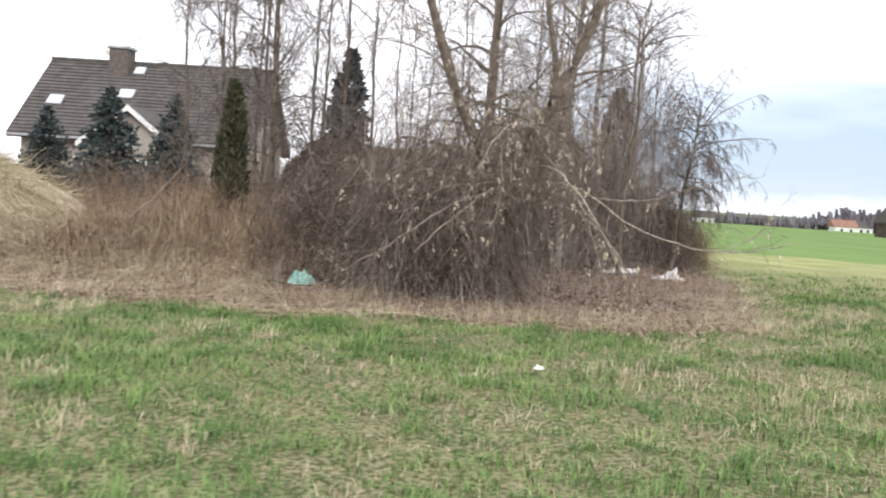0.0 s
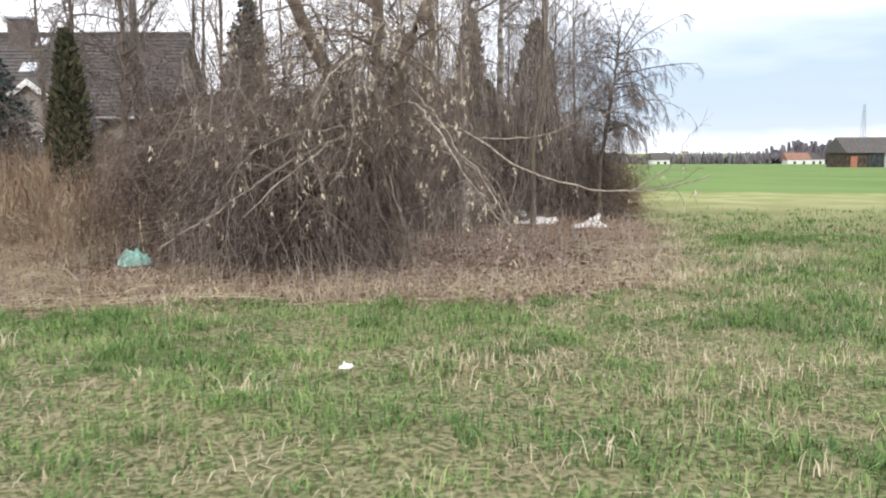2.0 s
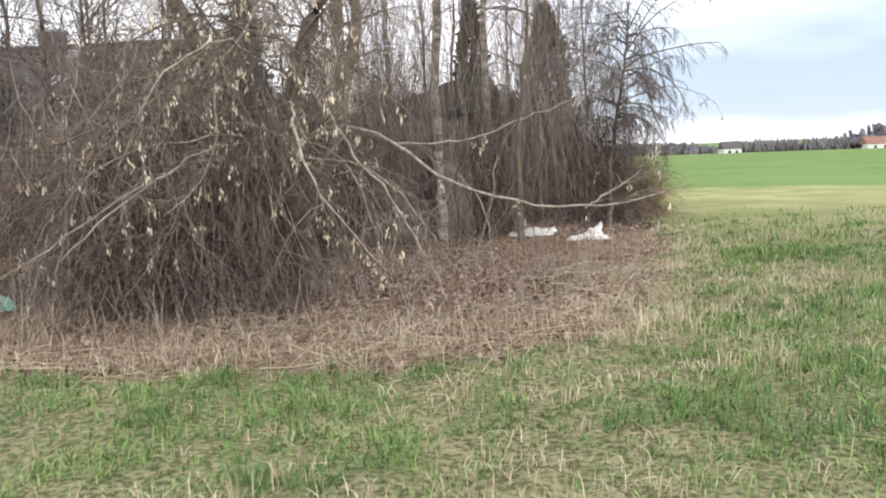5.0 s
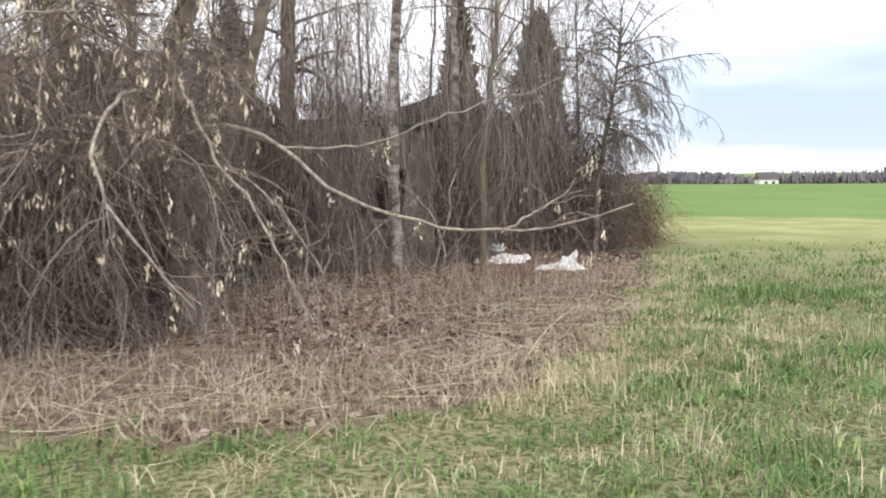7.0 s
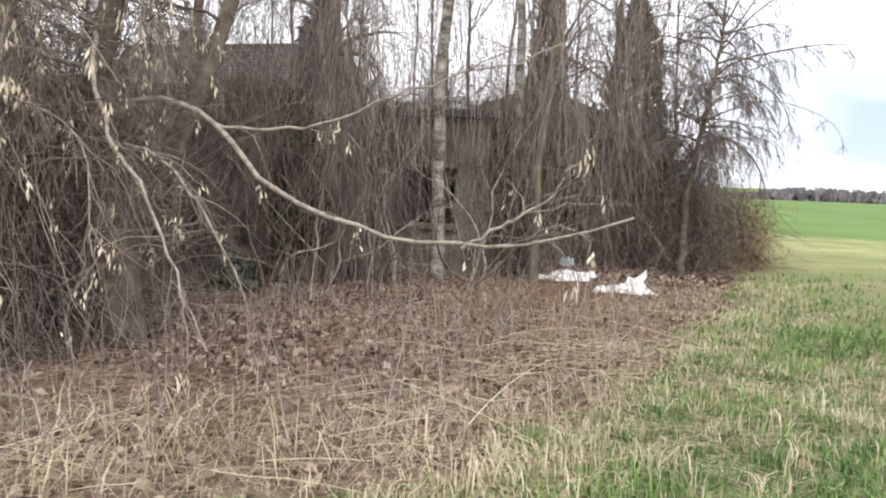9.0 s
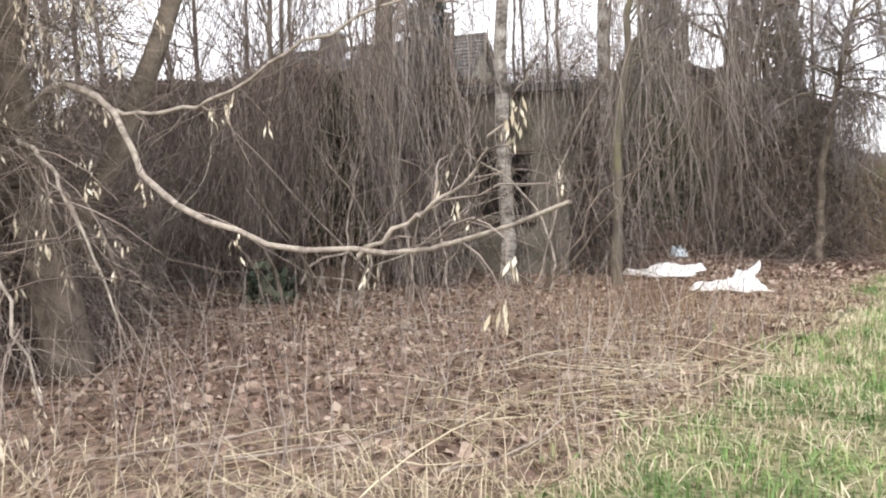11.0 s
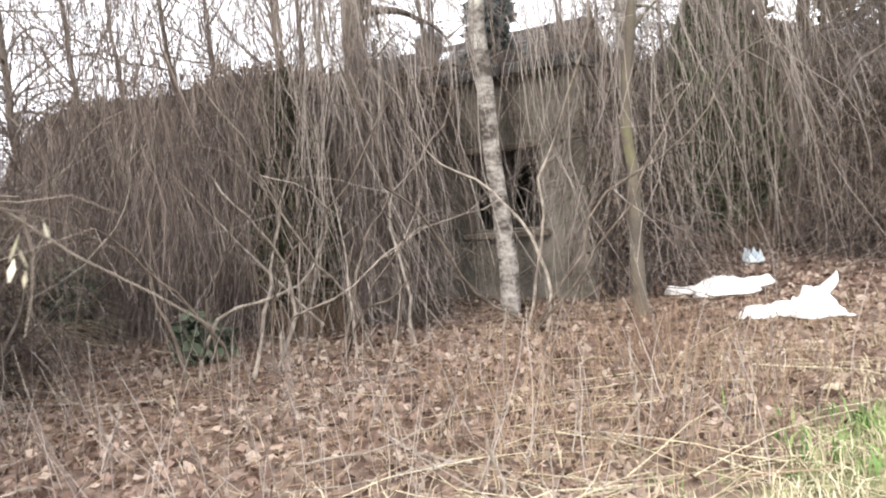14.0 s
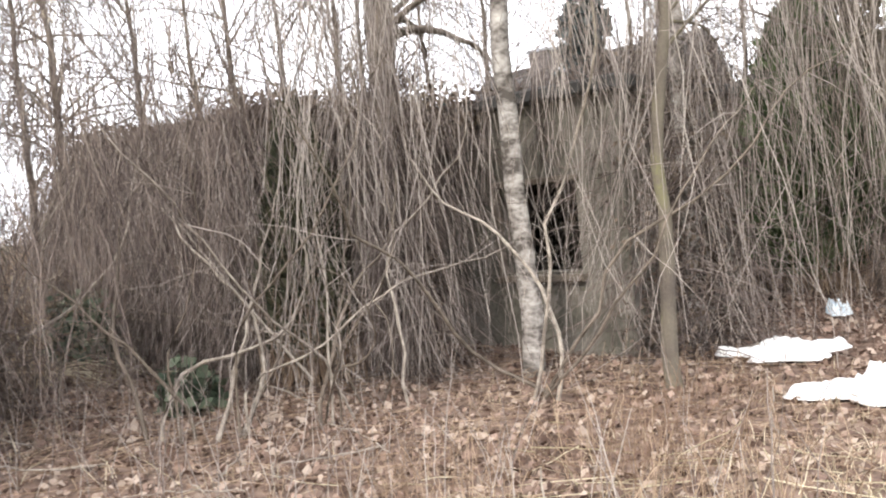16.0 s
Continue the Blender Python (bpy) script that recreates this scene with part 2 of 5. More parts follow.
def spawn(P, n, lo=0.2, hi=1.0, spread=0.8):
    """Start points and directions of n side shoots on each path."""
    N, K, _ = P.shape
    t = rng.uniform(lo, hi, (N, n)) * (K - 1.001)
    i = t.astype(int)
    f = (t - i)[..., None]
    rows = np.arange(N)[:, None]
    A, B = P[rows, i], P[rows, i + 1]
    S = A + (B - A) * f
    D = unit(unit(B - A) + spread * rng.normal(0, 1, S.shape))
    return S.reshape(-1, 3), D.reshape(-1, 3)


def smooth_path(points, K=14, jitter=0.0):
    p = np.asarray(points, float)
    s = np.concatenate([[0], np.cumsum(np.linalg.norm(np.diff(p, axis=0), axis=1))])
    q = np.linspace(0, s[-1], 120)
    c = np.stack([np.interp(q, s, p[:, k]) for k in range(3)], axis=1)
    w = 9
    pad = np.concatenate([np.repeat(c[:1], w, 0), c, np.repeat(c[-1:], w, 0)])
    c = np.stack([np.convolve(pad[:, k], np.ones(2 * w + 1) / (2 * w + 1), "valid") for k in range(3)], axis=1)
    c[0], c[-1] = p[0], p[-1]
    c = c[np.linspace(0, 119, K).round().astype(int)]
    c[1:-1] += rng.normal(0, jitter, (K - 2, 3))
    return c


def limb(name, points, r0, r1, material, parent, K=14, jitter=0.015, sides=7, label=""):
    c = smooth_path(points, K, jitter)
    R = np.linspace(r0, r1, K)[None] * (1 + rng.normal(0, 0.05, (1, K)))
    link(name, tube_mesh(name, c[None], R, material, sides), parent, label)
    return c


def quads(C, size, aspect=1.6, up=0.5):
    """Small leaf quads, bent along the middle, at C."""
    N = len(C)
    nrm = unit(rng.normal(0, 1, (N, 3)) + np.array([0, 0, up]))
    u = unit(np.cross(nrm, rng.normal(0, 1, (N, 3))))
    v = np.cross(nrm, u)
    s = np.reshape(size, (-1, 1)) * rng.uniform(0.6, 1.3, (N, 1))
    a, b = u * s * aspect * 0.5, v * s * 0.5
    verts = np.stack([C - a, C - b + nrm * s * 0.12, C + a, C + b + nrm * s * 0.12], axis=1).reshape(-1, 3)
    return verts, np.arange(N * 4).reshape(-1, 4)


def blades(C, h, w, lean=0.4, K=3):
    """Grass blades: flat, tapering, bent over; C are their feet."""
    N = len(C)
    a = rng.uniform(0, 2 * np.pi, N)
    d = np.stack([np.cos(a), np.sin(a), np.zeros(N)], 1)
    side = np.stack([-np.sin(a), np.cos(a), np.zeros(N)], 1)
    bend = np.abs(rng.normal(0, lean, (N, 1)))
    h, w = np.reshape(h, (-1, 1)), np.reshape(w, (-1, 1))
    mid = C + d * bend * h * 0.35 + np.array([0, 0, 1]) * h * 0.55
    tip = C + d * bend * h * 1.1 + np.array([0, 0, 1]) * h * (1 - 0.35 * np.minimum(bend, 1.6))
    tip[:, 2] = np.maximum(tip[:, 2], C[:, 2] + 0.008)
    v = np.stack([C - side * w / 2, C + side * w / 2, mid + side * w * 0.4, mid - side * w * 0.4, tip + side * w * 0.08, tip - side * w * 0.08], axis=1).reshape(-1, 3)
    i = np.arange(N)[:, None] * 6
    f = np.concatenate([i + np.array([0, 1, 2, 3]), i + np.array([3, 2, 4, 5])])
    return v, f


def stuff(name, vf, material, label, category, parent=None):
    ob = link(name, mesh_from(name, *vf, material), parent)
    if parent:
        ob["kind"] = "stuff"
        return tagged(ob, label)
    return tagged(ob, label, category, "", "stuff")


# ---- ground ----
def y_edge(x):
    """Front edge of the thicket floor."""
    return np.interp(x, [-30, -12, -6, -4.8, -2.6, -0.5, 1.0, 2.2, 3.1, 3.6, 4.1, 4.6, 4.95], [14, 12.4, 11.5, 11.2, 10.75, 11.1, 10.95, 10.85, 11.15, 11.6, 12.1, 12.95, 14.4])


def x_edge(y):
    """Side edge of the thicket floor, towards the field."""
    return np.interp(y, [10.8, 11.2, 12.1, 13.0, 14.4, 15.2, 16.5, 18.5, 21.7, 26, 34, 60], [3.0, 3.2, 4.1, 4.65, 4.95, 5.15, 5.5, 6.0, 6.6, 7.3, 6.0, 0.0])


def wave(x, y, f, s=0.0):
    return np.sin(x * f + 1.7 * np.sin(y * f * 0.7 + s)) * np.cos(y * f * 1.1 + 1.3 * np.sin(x * f * 0.6 + s))


def inside(x, y):
    """How far into the thicket floor, metres; negative on the meadow."""
    d = np.minimum(y - y_edge(x), (x_edge(y) - x) * 0.9)
    return d + 0.16 * wave(x, y, 2.6) + 0.1 * wave(x, y, 6.1, 2.0)


def height(x, y):
    far = np.clip(np.hypot(x, y) - 30, 0, None) * np.clip((x + 5) / 40, 0, 1)
    z = -0.0115 * np.minimum(far, 500)
    near = np.exp(-((np.hypot(x - 2, y - 12) / 40) ** 2))
    z = z + near * (0.025 * wave(x, y, 1.1) + 0.015 * wave(x, y, 3.3, 1.0) + 0.006 * wave(x, y, 9, 2.0))
    bank = np.clip((y - 14.3) / 3.6, 0, 1) * np.clip((-1.6 - x) / 2.0, 0, 1) * np.clip((x + 9) / 4, 0.35, 1)
    return z + 0.75 * bank * np.clip((40 - y) / 10, 0, 1)


def graded(lo, hi, step, far):
    a = np.arange(lo, hi + step, step)
    g = step * 1.22 ** np.arange(1, 60)
    right = hi + np.cumsum(g)
    left = lo - np.cumsum(g)
    return np.concatenate([left[left > -far][::-1], a, right[right < far]])


gx, gy = graded(-12, 16, 0.19, 2600), graded(-3, 30, 0.19, 2600)
X, Y = np.meshgrid(gx, gy, indexing="ij")
V = np.stack([X, Y, height(X, Y)], -1).reshape(-1, 3)
nx_, ny_ = len(gx), len(gy)
I = np.arange(nx_ * ny_).reshape(nx_, ny_)
F = np.stack([I[:-1, :-1], I[1:, :-1], I[1:, 1:], I[:-1, 1:]], -1).reshape(-1, 4)
ground_me = mesh_from("ground", V, F, ground_material(), smooth=True)
vx, vy = V[:, 0], V[:, 1]


def crop_edge(x, y):
    return y - (38 - 0.3 * np.clip(x, -20, 200))


masks = {
    "litter": np.clip(inside(vx, vy) / 0.3 + 0.5, 0, 1) * (vy < 60),
    "pale": np.clip((vy - 15) / 14, 0, 1) * np.clip((vx - 3) / 4, 0, 1) + 0.0,
    "crop": np.clip(crop_edge(vx, vy) / 1.5 + 0.5, 0, 1) * np.clip((vx - 3) / 4, 0, 1),
}
for key, val in masks.items():
    at = ground_me.attributes.new(key, "FLOAT", "POINT")
    at.data.foreach_set("value", np.ascontiguousarray(val, dtype=np.float32))
tagged(link("ground", ground_me), "rough spring meadow with a leaf-littered thicket floor", "ground", "", "structure")


def scatter(n, x0, x1, y0, y1, keep, dens=None):
    x, y = rng.uniform(x0, x1, n), rng.uniform(y0, y1, n)
    k = keep(x, y)
    if dens is not None:
        k &= rng.random(n) < dens(x, y)
    x, y = x[k], y[k]
    return np.stack([x, y, height(x, y) - 0.004], 1)


def meadow(x, y):
    return inside(x, y) < rng.normal(0, 0.14, len(x))


def floor_(x, y):
    return inside(x, y) > rng.normal(0.05, 0.16, len(x))


# tufts of green grass and of dry grass
def patch(x, y):
    return 0.5 + 0.3 * wave(x, y, 0.9, 0.4) + 0.25 * wave(x, y, 2.3, 1.2) + 0.2 * wave(x, y, 5.2, 0.7)


def clumped(C, per, rad):
    out = np.repeat(C, per, 0)
    out[:, :2] += rng.normal(0, rad, (len(out), 2))
    out[:, 2] = height(out[:, 0], out[:, 1]) - 0.004
    return out


tuft = scatter(24000, -8, 11, 3.0, 17, meadow, lambda x, y: np.clip(patch(x, y) + 0.25, 0.12, 1))
G = clumped(tuft, 9, 0.055)
hh = rng.uniform(0.04, 0.12, len(G)) * (0.5 + 1.2 * np.clip(patch(G[:, 0], G[:, 1]), 0, 1) ** 2)
stuff("grass", blades(G, hh, rng.uniform(0.005, 0.011, len(G)), 1.05), GRASS, "short green spring grass on the meadow", "grass")
tuft = scatter(4200, 2, 18, 16, 25, meadow, lambda x, y: np.clip((25 - y) / 9, 0, 1) ** 1.5)
G = clumped(tuft, 7, 0.1)
stuff("grass", blades(G, rng.uniform(0.04, 0.12, len(G)), rng.uniform(0.01, 0.02, len(G)), 0.7), GRASS, "short green spring grass beside the field", "grass")
tuft = scatter(10000, -8, 12, 3.0, 19, meadow, lambda x, y: np.clip(0.85 - patch(x, y) + 0.25 * (x > 2.5), 0.05, 1) ** 1.5)
G = clumped(tuft, 9, 0.06)
stuff("dry_grass", blades(G, rng.uniform(0.04, 0.11, len(G)), rng.uniform(0.004, 0.008, len(G)), 1.2), STRAW, "bleached dry grass among the green", "grass")

def straw_patch(x, y):
    return np.clip(0.5 * wave(x, y, 0.75, 2.2) + 0.5 * wave(x, y, 1.9, 0.3) - 0.12 + 0.2 * np.clip((x - 1) / 4, 0, 1), 0, 1)


# thick bleached tufts standing in patches, and lusher green clumps between them
tuft = scatter(13000, -7, 12, 2.5, 17, meadow, lambda x, y: straw_patch(x, y) ** 1.3 * 0.5)
G = clumped(tuft, 20, 0.06)
stuff("dry_grass", blades(G, rng.uniform(0.05, 0.19, len(G)), rng.uniform(0.004, 0.009, len(G)), 0.8), THATCH, "bleached tufts of last year's grass", "grass")
tuft = scatter(8000, -7, 11, 3.0, 16, meadow, lambda x, y: np.clip(0.6 * wave(x, y, 1.3, 4.0) + 0.4 * wave(x, y, 3.7, 1.0) - 0.2, 0, 1))
G = clumped(tuft, 22, 0.05)
stuff("grass", blades(G, rng.uniform(0.05, 0.13, len(G)), rng.uniform(0.005, 0.009, len(G)), 1.0), GRASS, "lush green clumps in the meadow", "grass")

# lush tufts along the edge of the thicket floor
tuft = scatter(9000, -7, 7, 10, 22, lambda x, y: np.abs(inside(x, y) + 0.15) < 0.22, lambda x, y: np.clip(wave(x, y, 3.1, 0.9), 0.0, 1) ** 1.5)
G = clumped(tuft, 14, 0.05)
stuff("grass", blades(G, rng.uniform(0.06, 0.17, len(G)), rng.uniform(0.004, 0.008, len(G)), 0.6), GRASS, "lush green tufts along the thicket edge", "grass")

# short bleached turf where the meadow thins out towards the thicket floor
tuft = scatter(3800, 3.6, 8.0, 11.4, 21, lambda x, y: np.abs(inside(x, y) + 0.35) < 0.75, lambda x, y: np.clip(0.75 - np.abs(inside(x, y) + 0.3), 0, 1))
G = clumped(tuft, 12, 0.06)
stuff("dry_grass", blades(G, rng.uniform(0.03, 0.11, len(G)), rng.uniform(0.004, 0.008, len(G)), 1.3), THATCH, "short bleached turf along the thicket floor", "grass")

# thicket floor: fallen leaves, straw, dead stems
C = scatter(66000, -7, 7.5, 10.5, 24, floor_, lambda x, y: np.clip(0.25 + 0.75 * (y > 13.5) + 0.3 * (x > 2), 0, 1))
C[:, 2] += rng.uniform(0.004, 0.035, len(C))
stuff("fallen_leaves", quads(C, rng.uniform(0.028, 0.062, len(C)), 1.4, 0.9), LITTER, "curled brown fallen leaves on the thicket floor", "leaves")
C = scatter(7500, -8, 7, 10.6, 20, floor_)
C[:, 2] += rng.uniform(0.01, 0.06, len(C))
a = rng.uniform(0, 2 * np.pi, len(C))
D = np.stack([np.cos(a), np.sin(a), rng.normal(0, 0.12, len(C))], 1)
P = grow(C, D, rng.uniform(0.12, 0.55, len(C)), 4, 0.12, 0.05)
stuff("dead_stalks", tubes(P, taper(rng.uniform(0.0015, 0.004, len(C)), 4, 0.6)), RUSSET, "broken brown stalks lying about", "stalks")
C = scatter(13600, -7, 7, 10.5, 22, floor_, lambda x, y: np.clip(0.9 - 0.22 * (y - y_edge(x)) + 0.1, 0.12, 1) * np.clip(0.45 + 0.8 * wave(x, y, 1.7, 3.0) + 0.4 * wave(x, y, 4.3, 1.0), 0.08, 1))
D = rng.normal(0, 0.6, (len(C), 3)) + np.array([0, 0, 1])
P = grow(C, D, rng.uniform(0.05, 0.22, len(C)) * (0.6 + 0.9 * np.clip(patch(C[:, 0], C[:, 1]), 0, 1)), 4, 0.22, 0.1)
stuff("dead_stems", tubes(P, taper(rng.uniform(0.0012, 0.0028, len(C)), 4, 0.5)), RUSSET, "thin russet dead stems standing in leaf litter", "stems")
C = scatter(5200, -8, 6.5, 10.4, 18, lambda x, y: inside(x, y) > -0.15, lambda x, y: np.clip(1.1 - 0.5 * inside(x, y), 0.04, 1) * np.clip(0.3 + 0.9 * wave(x, y, 1.5, 5.0), 0.06, 1))
C[:, 2] += rng.uniform(0.01, 0.09, len(C))
a = rng.normal(0.35, 0.9, len(C)) + np.pi * (rng.random(len(C)) < 0.5)
D = np.stack([np.cos(a), np.sin(a), rng.normal(0.06, 0.16, len(C))], 1)
P = grow(C, D, rng.uniform(0.2, 0.95, len(C)), 5, 0.09, 0.04)
stuff("straw_stalks", tubes(P, taper(rng.uniform(0.0018, 0.0045, len(C)), 5, 0.5)), THATCH, "long bleached stalks lying over the litter", "stalks")
C = scatter(6000, -8, 6.5, 10.6, 17, floor_, lambda x, y: np.clip(1.1 - 0.3 * (y - y_edge(x)) - 0.35 * (y > 13), 0.04, 1))
stuff("dry_grass", blades(clumped(C, 4, 0.08), rng.uniform(0.08, 0.28, len(C) * 4), 0.006, 1.7), STRAW, "matted straw-coloured grass under the bushes", "grass")
C = scatter(2300, 2.2, 6.6, 11.2, 20, floor_, lambda x, y: np.clip(1.2 - 0.55 * (x_edge(y) - x), 0.05, 1))
stuff("dry_grass", blades(clumped(C, 4, 0.07), rng.uniform(0.05, 0.17, len(C) * 4), 0.005, 1.3), STRAW, "straw-coloured grass among fallen leaves at the field side", "grass")
C = scatter(1100, -3, 6, 10.9, 17.5, floor_)
D = rng.normal(0, 0.22, (len(C), 3)) + np.array([0, 0, 1])
P = grow(C, D, rng.uniform(0.3, 0.85, len(C)), 6, 0.1, 0.02)
stuff("tall_dead_stems", tubes(P, taper(rng.uniform(0.002, 0.0045, len(C)), 6, 0.4)), VINE, "tall bleached weed stems standing at the edge", "stems")


C = scatter(1300, 3.3, 5.7, 15.6, 18.9, floor_, lambda x, y: np.clip(0.35 + 0.8 * wave(x, y, 2.1, 1.0), 0.05, 1))
P = grow(C, rng.normal(0, 0.3, (len(C), 3)) + np.array([0, 0, 1]), rng.uniform(0.15, 0.5, len(C)), 5, 0.14, 0.04)
stuff("weed_stems", tubes(P, taper(rng.uniform(0.0018, 0.0035, len(C)), 5, 0.5)), RUSSET, "reddish dead weed stems before the white sheets", "stems")


def brake(x, y):
    return (inside(x, y) > 1.6 + 0.5 * wave(x, y, 1.3)) & (x < -1.0 - 0.2 * (y - 13)) & (np.hypot(x + 2.3, y - 13.6) > 0.95)


# russet brake of tall dead grass on the bank
C = scatter(28000, -12, -0.5, 11.8, 22, brake)
edge_d = np.clip((inside(C[:, 0], C[:, 1]) - 1.2) / 3.2, 0.12, 1)
h = rng.uniform(0.3, 1.25, len(C)) * edge_d * (0.7 + 0.55 * wave(C[:, 0], C[:, 1], 1.9, 0.6))
stuff("tall_dead_grass", blades(C, h, rng.uniform(0.006, 0.013, len(C)), 1.5), RUSSET, "dense russet dead grass and weeds on a bank", "grass")
C2 = C[rng.integers(0, len(C), 6500)]
sheaf = C[rng.integers(0, len(C), 280)]
P0 = np.repeat(sheaf, 34, 0) + rng.normal(0, 0.07, (280 * 34, 3)) * np.array([1, 1, 0])
a = np.repeat(rng.uniform(0, 2 * np.pi, 280), 34) + rng.normal(0, 0.5, 280 * 34)
P = grow(P0, np.stack([0.6 * np.cos(a), 0.6 * np.sin(a), np.ones(len(a))], 1), np.repeat(rng.uniform(0.5, 1.3, 280), 34) * rng.uniform(0.7, 1.1, len(a)), 5, 0.1, 0.5)
P[..., 2] = np.maximum(P[..., 2], height(P[..., 0], P[..., 1]) + 0.01)
stuff("grass_sheaves", tubes(P, taper(rng.uniform(0.002, 0.005, len(a)), 5, 0.4)), STRAW, "arching sheaves of dead grass on the bank", "grass")
stuff("matted_dead_grass", blades(C2, rng.uniform(0.3, 1.15, len(C2)) * np.clip((inside(C2[:, 0], C2[:, 1]) - 0.8) / 3, 0.2, 1), 0.01, 2.2), STRAW, "pale arching dead grass on the bank", "grass")
D = rng.normal(0, 0.4, (3600, 3)) + np.array([0, 0, 1])
S = C[rng.integers(0, len(C), 3600)]
P = grow(S, D, rng.uniform(0.5, 2.1, 3600) * np.clip((inside(S[:, 0], S[:, 1]) - 1) / 3.5, 0.15, 1), 5, 0.2, 0.12)
stuff("dead_weed_stems", tubes(P, taper(rng.uniform(0.002, 0.005, 3600), 5)), RUSSET, "upright reddish-brown weed stems on the bank", "stems")


# ---- heap of hay ----
def hay_heap(cx, cy, r, top):
    t = thing("hay_heap", "rounded heap of bleached old hay on the bank", "hay heap", at=(cx, cy, 0))
    n, k = 48, 16
    verts, faces = [], []
    for j in range(k + 1):
        for i in range(n):
            a = 2 * math.pi * i / n
            q = j / k
            rr = r * q * (1 + 0.07 * math.sin(3 * a + 1) + 0.04 * math.sin(7 * a))
            zz = top * math.cos(q * math.pi / 2) ** 0.8 + 0.05 * math.sin(5 * a + 9 * q)
            verts.append((rr * math.cos(a), rr * math.sin(a), max(zz, -0.05) if j < k else -0.1))
    for j in range(k):
        for i in range(n):
            faces.append((j * n + i, (j + 1) * n + i, (j + 1) * n + (i + 1) % n, j * n + (i + 1) % n))
    link("mound", mesh_from("mound", verts, faces, HAY, True), t)
    q, a = np.sqrt(rng.random(9000)), rng.uniform(0, 2 * np.pi, 9000)
    S = np.stack([r * q * np.cos(a), r * q * np.sin(a), top * np.cos(q * np.pi / 2) ** 0.8], 1)
    D = np.stack([np.cos(a), np.sin(a), -0.6 * q - 0.1], 1) + rng.normal(0, 0.4, (9000, 3))
    S[:, 2] += 0.09
    P = grow(S, D, rng.uniform(0.2, 0.8, 9000), 4, 0.3, 0.05)
    stuff("loose_hay", tubes(P, taper(rng.uniform(0.005, 0.012, 9000), 4)), THATCH, "loose hay stalks", "", t)


hay_heap(-10.9, 17.3, 4.0, 2.05)


# ---- trees ----
def seeds(name, S, parent, size=0.05, per=5):
    """Hanging bunches of winged seeds at S."""
    C = np.repeat(S, per, 0) + rng.normal(0, 0.018, (len(S) * per, 3))
    C[:, 2] -= rng.uniform(0.02, 0.11, len(C))
    N = len(C)
    a = rng.uniform(0, 2 * np.pi, N)
    side = np.stack([np.cos(a), np.sin(a), np.zeros(N)], 1)
    h = rng.uniform(0.6, 1.2, (N, 1)) * size
    dn = np.array([0, 0, -1.0]) + rng.normal(0, 0.25, (N, 3))
    v = np.stack([C, C + dn * h * 0.5 + side * h * 0.15, C + dn * h, C + dn * h * 0.5 - side * h * 0.15], 1).reshape(-1, 3)
    stuff(name, (v, np.arange(N * 4).reshape(-1, 4)), SEED, "pale hanging bunches of winged seeds", "", parent)


